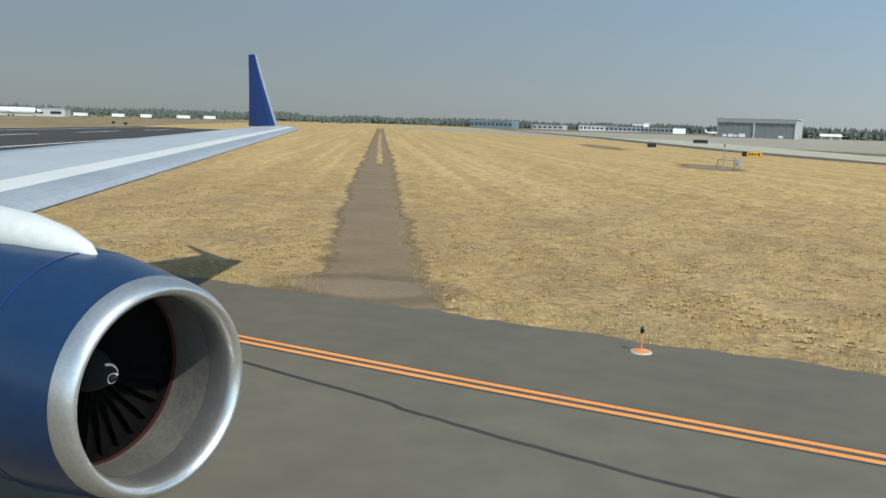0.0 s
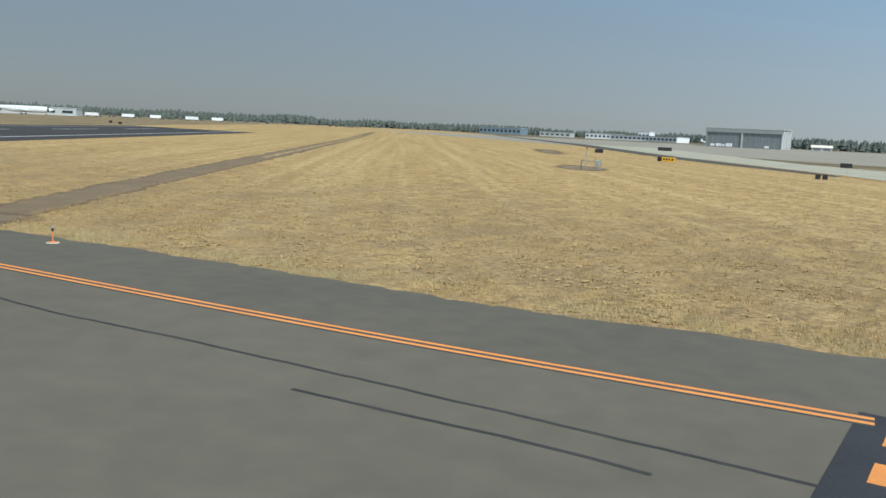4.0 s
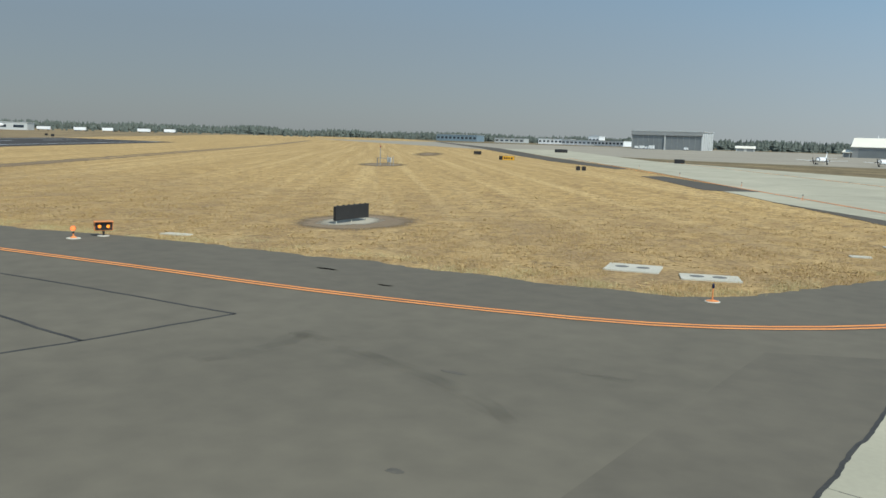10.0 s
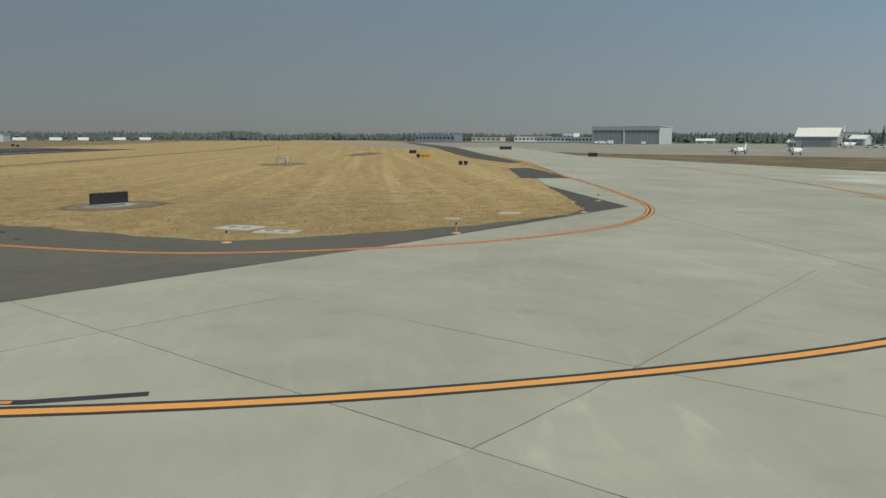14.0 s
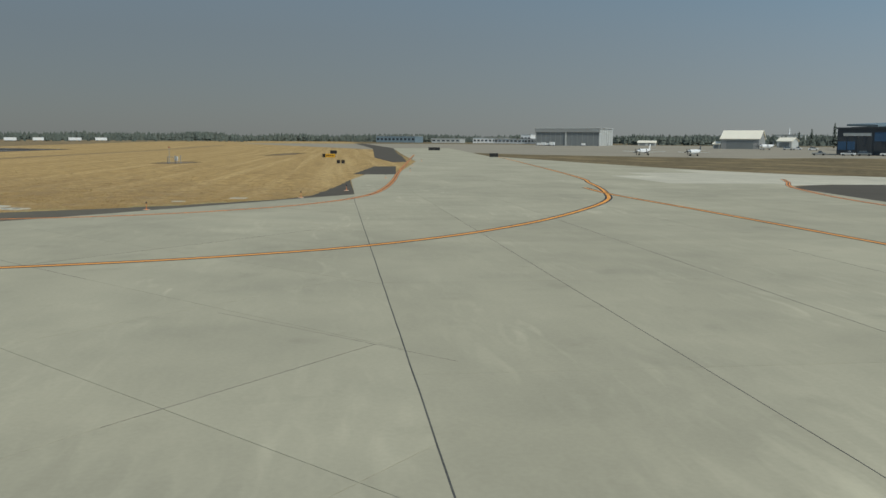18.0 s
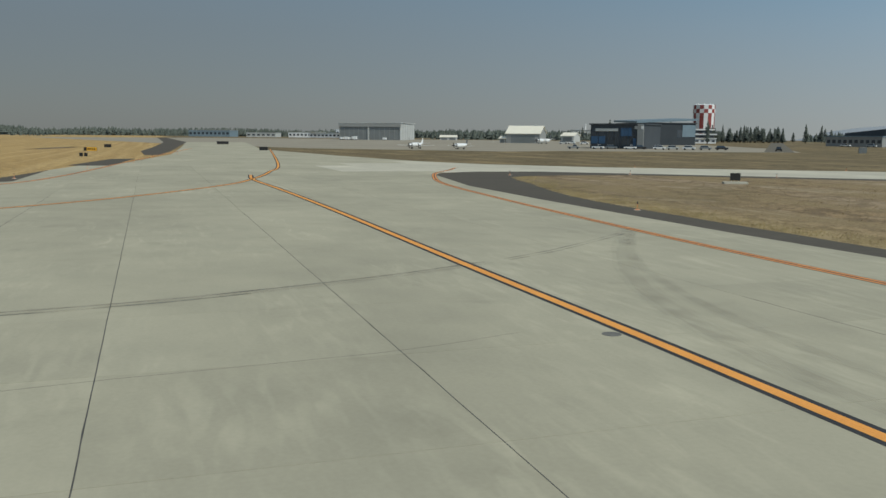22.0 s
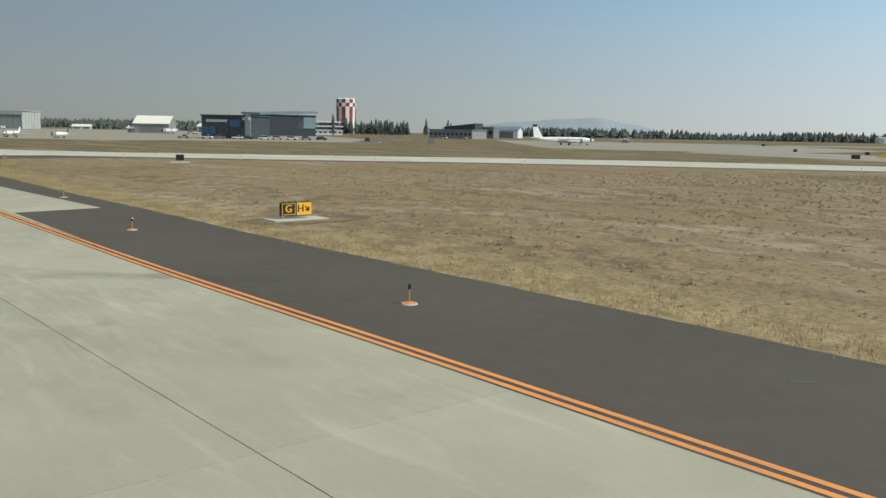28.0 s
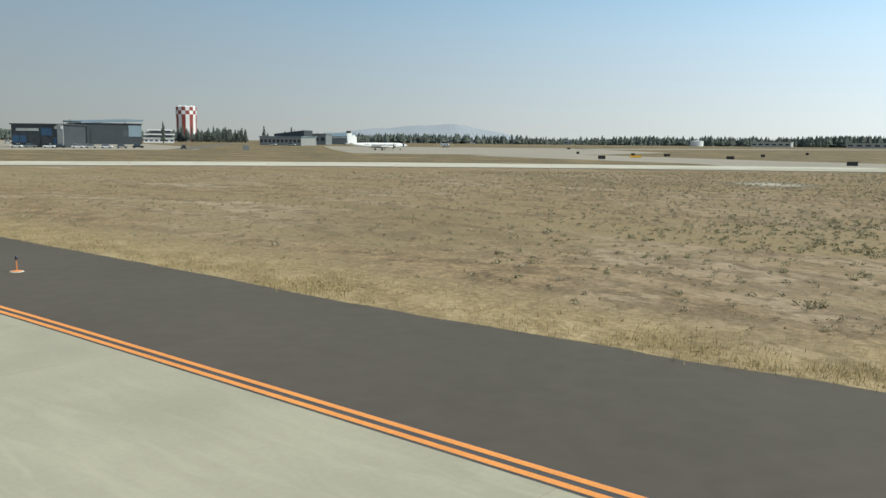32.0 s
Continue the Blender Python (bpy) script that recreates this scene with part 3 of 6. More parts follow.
def faded(name, a, c, centre, radii, turn, soft=0.5, ragged=0.5):
    """Bare ground that thins out raggedly towards the rim of an oval."""
    m = mat(name, a, 0.95, c, 0.5, 6, 0.25, 0.5)
    n, l = m.node_tree.nodes, m.node_tree.links
    geo, sub, t_, r = n.new("ShaderNodeNewGeometry"), n.new("ShaderNodeMapping"), n.new("ShaderNodeTexNoise"), n.new("ShaderNodeMapRange")
    size, mix = n.new("ShaderNodeVectorMath"), n.new("ShaderNodeMath")
    sub.vector_type = "TEXTURE"
    sub.inputs["Location"].default_value, sub.inputs["Rotation"].default_value, sub.inputs["Scale"].default_value = (*centre, 0), (0, 0, radians(turn)), (*radii, 1000)
    l.new(geo.outputs["Position"], sub.inputs[0]), l.new(sub.outputs[0], size.inputs[0]), l.new(geo.outputs["Position"], t_.inputs["Vector"])
    size.operation, mix.operation = "LENGTH", "MULTIPLY_ADD"
    t_.inputs["Scale"].default_value, t_.inputs["Detail"].default_value, t_.inputs["Roughness"].default_value = 0.7, 6, 0.65
    l.new(t_.outputs[0], mix.inputs[0]), l.new(size.outputs["Value"], mix.inputs[2])
    mix.inputs[1].default_value = ragged
    r.inputs[1].default_value, r.inputs[2].default_value, r.inputs[3].default_value, r.inputs[4].default_value = 1 + ragged / 2 - soft, 1 + ragged / 2, 1.0, 0.0
    l.new(mix.outputs[0], r.inputs[0]), l.new(r.outputs[0], n["Principled BSDF"].inputs["Alpha"])
    return m


def patch_of_earth(name, cx, cy, rx, ry, turn, seed, label, gravel=False, z=-0.012, soft=0.45):
    a, c = ((0.46, 0.41, 0.31), (0.36, 0.32, 0.24)) if gravel else ((0.255, 0.185, 0.112), (0.19, 0.138, 0.085))
    pts = []
    for i in range(48):
        q = i * math.tau / 48
        x, y = 1.3 * rx * math.cos(q), 1.3 * ry * math.sin(q)
        co, si = math.cos(radians(turn)), math.sin(radians(turn))
        pts.append((cx + co * x - si * y, cy + si * x + co * y))
    return tagged(part(name, slab(pts, z, -0.1), faded(name, a, c, (cx, cy), (rx, ry), turn, soft)), label, "soil", kind="structure")


patch_of_earth("soil_patch", 6.2, 19.7, 3.4, 5.0, 20, 1, "bare earth round the black sign", soft=0.3)
patch_of_earth("gravel_bed", 5.9, 19.6, 1.7, 2.9, 10, 8, "pale gravel bed under the black sign", True, -0.004, 0.35)
patch_of_earth("soil_patch", -52, 103, 4.5, 11, 30, 2, "bare earth round the instrument mast")
patch_of_earth("soil_patch", -108, 205, 5, 42, 30, 3, "thin worn earth track in the dry grass", soft=0.8)
patch_of_earth("soil_patch", 128.9, -3.9, 4.2, 2.2, 33, 6, "bare earth round the taxiway sign")
patch_of_earth("soil_patch", 212.5, 19.5, 6.5, 9, -20, 9, "pale bare earth in the field", True, -0.012, 0.8)
# dark damp earth where the track meets the asphalt
patch_of_earth("soil_patch", -36.0, 3.8, 3.3, 2.4, 18, 7, "dark trodden earth where the track meets the asphalt", soft=0.5, z=-0.006)

# ---- markings ----
EDGE1W = [(-95, -6), (-60, -3.4), (-34, -2.5), (-24, -1.9), (-11, -0.9), (-0.25, 0.35)]
EDGE1E = [(2.35, 0.55), (11, 1.25), (18, 1.7), (24, 2.6), (28.2, 3.75), (31, 5.4), (33.3, 7.5), (35.5, 10.2), (37.8, 13.6), (39.8, 18.6), (41.0, 25), (40.7, 31), (39.6, 36), (37.6, 41.4), (33.2, 50), (25.2, 64), (13.2, 84), (-11.5, 126), (-103, 282)]
EDGE2 = [(64.5, 98), (66.5, 88), (67.4, 81), (69.4, 73), (76, 55.8), (87.3, 36), (99, 17.2), (105.2, 7.9), (112.3, -2.1), along(78.4, 89.4), along(91, 89.35), along(105, 89.6), along(120, 89.8), along(134, 90.15), (190.4, -105.7)]
CENTER = [(-80, -28.5), (0, -27), (20, -23.2), (32, -18.4), (38, -15), (42.8, -11.7), (47.2, -8.05), (50.8, -4.25), (54.25, 0.1), (56.65, 4.0), (58.9, 9), (60.5, 17), (60.6, 28), (58.6, 43), (55, 54), (47.5, 71), (30, 105), (-60, 262)]
CENTER2 = [(50, 62), (56, 52.5), (67, 38.5), along(30, 77.3), along(54, 77.5), along(65, 77.65), along(76, 77.7), along(85, 78.0), along(90, 78.2), along(102, 78.3), (160, -85)]
for line in (EDGE1W, EDGE1E, EDGE2):
    line = smooth_line(line)
    mark = tagged(new("taxiway_edge_marking"), "double yellow taxiway edge line with black borders", "marking", "taxiway edge lines")
    part("border", ribbon(line, -0.29, 0.29, 0.008, 0.004), M_WORNBLACK, mark)
    for a in (-0.225, 0.075):
        part("stripe", ribbon(line, a, a + 0.15, 0.012), M_YELLOW, mark)
for line in (CENTER, CENTER2):
    line = smooth_line(line)
    mark = tagged(new("taxiway_centre_marking"), "single yellow centre line with black borders on concrete", "marking", "taxiway centre lines")
    part("border", ribbon(line, -0.30, 0.32, 0.009, 0.004), M_BLACK, mark)
    for a in (-0.152, 0.003):
        part("stripe", ribbon(line, a, a + 0.150, 0.013), M_GOLD, mark)
short = tagged(new("centre_marking_stub"), "short yellow dash beside the centre line on a black bar", "marking")
part("border", ribbon([(39.5, -13.6), (43.2, -11.15), (44.7, -9.6)], 0.22, 0.50, 0.0085, 0.004), M_BLACK, short)
part("stripe", ribbon([(39.5, -13.6), (43.0, -11.3)], 0.29, 0.44, 0.0125), M_YELLOW, short)

hold = tagged(new("holding_position_marking"), "yellow holding position lines on black, two dashed and two solid", "marking")
hold_far = 0.8
part("border", slab([(-0.55, hold_far), (2.45, hold_far), (2.45, -24), (-0.55, -24)], 0.006, 0.002), M_BLACK, hold)
for x0 in (1.22, 1.83):
    part("stripe", slab([(x0, hold_far - 0.05), (x0 + 0.305, hold_far - 0.05), (x0 + 0.305, -23.8), (x0, -23.8)], 0.013, 0.007), M_YELLOW, hold)
hold_dash = mesh_of("dash", slab([(0, 0), (0.305, 0), (0.305, -0.914), (0, -0.914)], 0.013, 0.007), M_YELLOW)
for k in range(13):
    for x0 in (0, 0.61):
        d_ = new("dash", hold_dash)
        d_.parent, d_.location = hold, (x0, -1.829 * k, 0)

# the asphalt is a shade darker outside the edge line and in a strip along the concrete
M_ASPHALT2 = mat("younger_asphalt", (0.146, 0.127, 0.092), 0.9, (0.114, 0.099, 0.073), 0.15, 1.4, 0.3)
inner = smooth_line(EDGE1W + EDGE1E[:7]) + [(34.95, 9.2), (35.5, 13), (36.2, 24.6), (35.9, 30)]
tagged(part("asphalt_shoulder", slab(inner + edge_a[::-1], 0.003, -0.05), M_ASPHALT2), "darker asphalt outside the edge line", "shoulder", kind="structure")
west_line = [(bx + (ax - bx) * k / 40, by + (ay - by) * k / 40) for (ax, ay), (bx, by) in reversed(list(zip(WEST_EDGE, WEST_EDGE[1:]))) for k in range(40)]
strip = [p for p in west_line if -60 < p[1] < 4.1]
tagged(part("asphalt_strip", slab(strip + [(34.90, 4.07), (31.37, 2.44), (31.21, 0.04), (31.09, -2.35), (30.59, -12), (27.09, -60)], 0.0026, -0.05), M_ASPHALT2), "darker strip of asphalt along the concrete edge", "taxiway", kind="structure")
tagged(part("edge_seal", ribbon(jitter(jitter([p for p in west_line if -40 < p[1] < 30], 0.06, 0.9, 5), 0.04, 3.0, 8), -0.03, 0.05, 0.0064, 0.003), M_TAR), "ragged black seal between asphalt and concrete", "seal", kind="structure")

# tar-sealed cracks in the asphalt
for line in ([(-60, -2.6), (-33, -3.8), (-28.7, -4.2), (-25, -4.45), (-21, -4.35), (-17, -4.3), (-13, -3.95), (-5.2, -3.5), (0, -3.3), (3.5, -3.0), (7.6, -2.6), (11.6, -2.35), (19.05, -2.2)],
             [(3.5, -12), (3.5, -7.7), (3.6, -5.6), (3.5, -3.0)], [(3.6, -5.6), (6, -5.55), (8.9, -5.8), (14, -6.0), (18.6, -6.4)], [(17.9, -9.6), (18.3, -8.0), (18.6, -6.4), (18.85, -4.2), (19.05, -2.2)],
             [(-20.4, -6.5), (-20.3, -5.1), (-20.2, -4.4)], [(-9, -4.9), (-4.2, -4.5), (-2.5, -4.5)]):
    line = jitter(jitter(smooth_line(line, 0.3), 0.07, 0.5, 11), 0.03, 3.0, 4)
    tagged(part("sealed_crack", ribbon(line, -0.055, 0.055, 0.004, 0.004), M_TAR), "dark tar-sealed crack in asphalt", "crack", "sealed cracks")

# stains on the asphalt
M_STAIN = mat("oil_stain", (0.085, 0.076, 0.062), 0.8, (0.13, 0.115, 0.088), 1.5, 9, 0.3)
for k, (x, y, rx, ry) in enumerate(((16.0, 5.3, 0.5, 0.12), (19.5, 3.9, 0.3, 0.09), (-14, -8.2, 0.2, 0.12), (12.5, -11, 0.25, 0.12), (26.5, -3.5, 0.3, 0.08), (28.5, -8.4, 0.14, 0.09), (132.5, -22.5, 0.4, 0.07), (141.5, -33.5, 0.35, 0.07))):
    pts = []
    for i in range(20):
        a = i * math.tau / 20
        q = 1 + 0.5 * noise.noise((2 * math.cos(a), 2 * math.sin(a), k))
        pts.append((x + rx * q * math.cos(a), y + ry * q * math.sin(a)))
    tagged(part("oil_stain", slab(pts, 0.003 if x < 100 else -0.016, -0.04), M_STAIN), "small dark stain on the asphalt", "stain", "asphalt stains")

# ---- small fixtures on the pavement and verges ----


def tube(bm, r0, r1, z0, z1, x=0, y=0, n=14, axis="Z"):
    m = Matrix.Translation((x, y, (z0 + z1) / 2))
    bmesh.ops.create_cone(bm, cap_ends=True, segments=n, radius1=r0, radius2=r1, depth=z1 - z0, matrix=m)
    return bm


edge_light = tagged(new("taxiway_edge_light"), "small elevated taxiway light on an orange stem and pale base plate", "light", "taxiway edge lights")
part("base_plate", tube(bmesh.new(), 0.24, 0.22, 0.0, 0.03, n=24), M_PAD, edge_light)
part("collar", tube(bmesh.new(), 0.20, 0.035, 0.03, 0.07, n=20), M_ORANGE, edge_light, "orange base collar")
part("stem", tube(bmesh.new(), 0.019, 0.017, 0.07, 0.42, n=10), M_ORANGE, edge_light)
bm = tube(bmesh.new(), 0.030, 0.044, 0.42, 0.46)
tube(bm, 0.044, 0.040, 0.46, 0.53)
tube(bm, 0.040, 0.018, 0.53, 0.57)
part("lamp_head", bm, M_LENS, edge_light, "dark blue lens")
edge_light.location = (-27.1, 1.9, 0)
for x, y in ((28.7, 8.2), (35.5, 17.3), (36.2, 32.7), (33.2, 43.2), (22, 67.2), (11.3, 90.5), (-3.8, 116), (-22, 150), (121.5, -9.4), (133.9, -26.1), (143.7, -38.95), (111.8, 8.5), (98, 30), (-62, 0.2),
             (78, 77.5), (92, 87), (110, 86.3), (131, 86.6), (155, 86.3), (178, 84), (206, 78), (90, 115), (122, 118), (160, 119.5), (200, 114)):
    copy_thing(edge_light, Matrix.Translation((x, y, -0.02 if x > 40 else 0)))

guard = tagged(new("runway_guard_light"), "orange box with two lit amber lamps on a short post", "light")
part("base_plate", tube(bmesh.new(), 0.30, 0.28, 0, 0.04, n=24), M_PAD, guard)
part("post", tube(bmesh.new(), 0.05, 0.05, 0.04, 0.28), M_SIGNK, guard)
bm = box(bmesh.new(), -0.44, -0.16, 0.28, 0.44, 0.2, 0.74)
bmesh.ops.bevel(bm, geom=bm.edges[:], offset=0.02, segments=2, affect="EDGES")
case = part("housing", bm, M_ORANGE, guard)
part("front_panel", box(bmesh.new(), -0.40, -0.175, 0.32, 0.40, -0.158, 0.70), M_SIGNK, case)
part("hood", box(bmesh.new(), -0.46, -0.36, 0.73, 0.46, 0.2, 0.755), M_ORANGE, case)
for x in (-0.2, 0.2):
    bm = tube(bmesh.new(), 0.085, 0.075, 0, 0.05, n=20)
    bmesh.ops.transform(bm, matrix=Matrix.Translation((x, -0.175, 0.5)) @ Matrix.Rotation(radians(90), 4, "X"), verts=bm.verts[:])
    part("lamp", bm, M_AMBER, guard, "lit amber lamp")
guard.matrix_world = Matrix.Translation((2.85, 5.9, 0)) @ Matrix.Rotation(radians(60), 4, "Z") @ Matrix.Scale(0.88, 4)
stop = tagged(new("elevated_signal_light"), "round red signal lamp on an orange stem", "light")
part("base_plate", tube(bmesh.new(), 0.30, 0.28, 0, 0.04, n=24), M_PAD, stop)
part("collar", tube(bmesh.new(), 0.15, 0.05, 0.04, 0.12), M_ORANGE, stop)
bm = tube(bmesh.new(), 0.03, 0.03, 0.12, 0.22)
part("stem", bm, M_ORANGE, stop)
part("joint", tube(bmesh.new(), 0.04, 0.04, 0.22, 0.30), M_SIGNK, stop)
bm = tube(bmesh.new(), 0.115, 0.115, -0.07, 0.07, n=22)
bmesh.ops.transform(bm, matrix=Matrix.Translation((0, 0, 0.45)) @ Matrix.Rotation(radians(90), 4, "X"), verts=bm.verts[:])
head_ = part("head", bm, M_ORANGE, stop)
bm = tube(bmesh.new(), 0.08, 0.07, 0.07, 0.09, n=20)
bmesh.ops.transform(bm, matrix=Matrix.Translation((0, 0, 0.45)) @ Matrix.Rotation(radians(90), 4, "X"), verts=bm.verts[:])
part("lens", bm, M_REDLAMP, head_, "lit red lens")
stop.matrix_world = Matrix.Translation((2.8, 4.45, 0)) @ Matrix.Rotation(radians(45), 4, "Z")
flush = tagged(new("inset_light"), "flush pale metal light set in the pavement", "light", "inset lights")
part("rim", tube(bmesh.new(), 0.17, 0.15, 0.002, 0.014, n=24), M_PAD, flush)
part("lens_block", tube(bmesh.new(), 0.09, 0.06, 0.014, 0.032, n=16), M_METAL, flush)
flush.location = (3.0, -2.7, 0)
for y in (-5.7, -8.7, -11.7):
    copy_thing(flush, Matrix.Translation((2.95, y, 0)))


def letter(text, size, material, parent, place, name):
    cu = bpy.data.curves.new(name, "FONT")
    cu.body, cu.size, cu.extrude, cu.align_x, cu.align_y = text, size, 0.004, "CENTER", "CENTER"
    tmp = new("tmp", cu)
    bpy.context.view_layer.update()
    me = bpy.data.meshes.new_from_object(tmp.evaluated_get(bpy.context.evaluated_depsgraph_get()))
    bpy.data.objects.remove(tmp)
    me.materials.clear()
    me.materials.append(material)
    ob = new(name, me)
    ob.parent, ob.matrix_local = parent, Matrix.Translation(place) @ Matrix.Rotation(radians(90), 4, "X")
    return ob


def sign(x, y, turn, width, height, label, panels=(), pad=True, z=0.0, lugs=5, lift=0.16):
    """A box sign on short legs; it faces -y before it is turned. panels: (from, to, material) across its face."""
    s_ = tagged(new("taxiway_sign"), label, "sign", "taxiway signs")
    bm = box(bmesh.new(), -width / 2, -0.09, lift, width / 2, 0.09, lift + height)
    bmesh.ops.bevel(bm, geom=bm.edges[:], offset=0.015, segments=1, affect="EDGES")
    part("case", bm, M_SIGNK, s_)
    for a, b, m in panels:
        part("face_panel", box(bmesh.new(), -width / 2 + a * width + 0.02, -0.102, lift + 0.03, -width / 2 + b * width - 0.02, -0.088, lift + height - 0.03), m, s_)
    for i in range(max(2, int(width / 0.9))):
        k = max(2, int(width / 0.9))
        lx = -width / 2 + 0.15 + (width - 0.3) * i / (k - 1)
        part("leg", tube(bmesh.new(), 0.035, 0.035, 0, lift, lx), M_PAD, s_)
    for i in range(lugs):
        part("lug", box(bmesh.new(), -width / 2 + width * (i + 0.5) / lugs - 0.04, -0.04, lift + height, -width / 2 + width * (i + 0.5) / lugs + 0.04, 0.04, lift + height + 0.045), M_SIGNK, s_)
    s_.matrix_world = Matrix.Translation((x, y, z)) @ Matrix.Rotation(radians(turn), 4, "Z")
    if pad:
        bm = box(bmesh.new(), -width / 2 - 0.7, -0.75, -0.2, width / 2 + 0.7, 0.75, 0.0)
        p_ = tagged(part("sign_pad", bm, M_PAD), "pale concrete pad under a sign", "pad")
        p_.matrix_world = s_.matrix_world.copy()
    return s_


sign(6.2, 19.28, 94, 3.25, 0.78, "black back of a wide holding position sign on a gravel bed", z=-0.004, lugs=6, pad=False)
gh = sign(128.36, -3.72, 36, 1.85, 0.72, "lit sign with yellow G on black and black H on yellow", ((0, 0.5, M_SIGNK), (0.5, 1, M_SIGNY)), lugs=5, z=0.04, lift=0.15)
bmb = bmesh.new()
for a in ((-0.87, 0.21, -0.07, 0.24), (-0.87, 0.78, -0.07, 0.81), (-0.87, 0.24, -0.84, 0.78), (-0.10, 0.24, -0.07, 0.78)):
    box(bmb, a[0], -0.110, a[1], a[2], -0.101, a[3])
part("panel_border", bmb, M_SIGNY, gh)
for text, lx, m_, nm in (("G", -0.47, M_SIGNY, "letter_g"), ("H", 0.25, M_SIGNK, "letter_h")):
    for dx in (-0.012, 0.012):
        letter(text, 0.56, m_, gh, (lx + dx, -0.106 - 0.001 * (dx > 0), 0.51), nm)
bmb = bmesh.new()
box(bmb, -0.21, -0.004, -0.04, 0.16, 0.004, 0.04)
for sy in (1, -1):
    vs = [bmb.verts.new((px, py, pz)) for py in (-0.004, 0.004) for px, pz in ((0.22, 0), (0.02, sy * 0.19), (-0.06, sy * 0.13), (0.10, 0))]
    bmb.faces.new(vs[:4]), bmb.faces.new(vs[:3:-1])
arrow = part("arrow", bmb, M_SIGNK, gh)
arrow.matrix_local = Matrix.Translation((0.65, -0.108, 0.51)) @ Matrix.Rotation(radians(45), 4, "Y") @ Matrix.Scale(0.85, 4)
sign(104.8, 69.3, 10, 1.05, 0.78, "dark back of a small taxiway sign on a white pad", lugs=2, z=0.16)
sign(-59.6, 164.2, 8, 3.9, 0.95, "long yellow direction sign with a black end panel", ((0, 0.24, M_SIGNK), (0.24, 1, M_SIGNY)), lugs=0, pad=False)
far_yellow = bpy.data.objects["taxiway_sign.003"]
for x0, x1 in ((-0.75, -0.35), (-0.2, 0.25), (0.45, 0.8), (1.05, 1.5)):
    part("text_bar", box(bmesh.new(), x0, -0.115, 0.42, x1, -0.1, 0.84), M_SIGNK, far_yellow)
sign(-98.3, 218.5, 20, 2.4, 1.1, "small black sign at the taxiway edge", lugs=0, pad=False)
sign(-109, 307.5, 20, 5.2, 1.3, "long black sign at the taxiway edge", lugs=0, pad=False, z=0.5)
for k in (-0.75, 0.75):
    sign(-20.5 + 0.6 * k, 116 + 0.2 * k, 15, 0.7, 0.7, "small dark sign box, one of a pair", lugs=1, pad=False)
sign(-30, 205.3, 15, 2.6, 1.1, "dark back of a sign before the apron", lugs=0, pad=False)
sign(250.8, 159.5, -12, 2.1, 1.0, "dark sign back by the far taxiway", lugs=0, pad=False)
for x, y, w in ((299, 213, 3.4), (291, 224, 2.2), (296, 166, 3.8), (284, 96, 3.8), (338, 213, 2.4), (281, 254, 2.0), (327, 384, 3.0), (392, 262, 2.2)):
    sign(x, y, -22, w * 0.62, 0.95, "small dark sign by the far taxiway", lugs=0, pad=False, z=rise(y))
sign(274, 186, -15, 3.6, 0.7, "low orange-yellow sign by the far taxiway", ((0, 1, M_SIGNY),), lugs=0, pad=False)
for x, y in ((-382, 257), (-351, 240)):
    sign(x, y, 35, 1.6, 1.15, "dark sign beyond the runway", lugs=0, pad=False, z=rise(y))

for cx, cy, turn, w, h_ in ((24.4, 13.4, 12, 2.05, 1.9), (27.4, 13.0, 20, 2.1, 1.35), (32.4, 29.5, 20, 1.3, 0.8), (31.2, 24.2, 15, 0.9, 0.6), (4.4, 8.6, 10, 1.4, 0.7)):
    pad = tagged(new("utility_vault"), "pale concrete utility pad flush in the grass", "pad", "utility pads")
    bm = box(bmesh.new(), -w / 2, -h_ / 2, -0.1, w / 2, h_ / 2, 0.02)
    bmesh.ops.bevel(bm, geom=[e for e in bm.edges if abs(e.verts[0].co.z - e.verts[1].co.z) > 0.05], offset=0.05, segments=2, affect="EDGES")
    part("slab", bm, M_PAD, pad)
    if w > 2:
        for k in (-0.45, 0.35):
            part("cover", tube(bmesh.new(), 0.27, 0.26, 0.01, 0.026, k, 0.1, 24), M_MANHOLE, pad, "worn round cover")
    pad.matrix_world = Matrix.Translation((cx, cy, 0)) @ Matrix.Rotation(radians(turn), 4, "Z")

mast = tagged(new("instrument_mast"), "thin weather mast with posts and instrument boxes", "mast")
part("pole", tube(bmesh.new(), 0.07, 0.05, 0, 3.0), M_WALL, mast)
part("beacon", tube(bmesh.new(), 0.12, 0.10, 3.0, 3.3), M_RED, mast)
for dx, dy, h_ in ((1.3, 0.3, 1.7), (2.2, -0.2, 1.5), (1.8, 1.2, 1.6), (-0.9, 0.4, 1.3)):
    part("post", tube(bmesh.new(), 0.06, 0.06, 0, h_, dx, dy), M_WALL, mast)
part("cabinet", box(bmesh.new(), 1.4, 0.0, 0.6, 2.0, 0.4, 1.4), M_WALL2, mast)
part("crossbar", box(bmesh.new(), -0.9, 0.25, 1.2, 1.4, 0.35, 1.3), M_WALL, mast)
mast.location = (-49.1, 98.2, -0.02)
cover = tagged(part("manhole_cover", tube(bmesh.new(), 0.24, 0.24, 0.004, 0.012, n=24), M_MANHOLE), "round dark cover in the concrete", "manhole")
cover.location = (110.0, -19.8, 0)
copy_thing(cover, Matrix.Translation((100.73, -7.22, 0)))

# ---- buildings ----


def frame_of(x0, y0, x1, y1):
    return Matrix.Translation((x0, y0, rise(y0))) @ Matrix.Rotation(math.atan2(y1 - y0, x1 - x0), 4, "Z"), math.hypot(x1 - x0, y1 - y0)


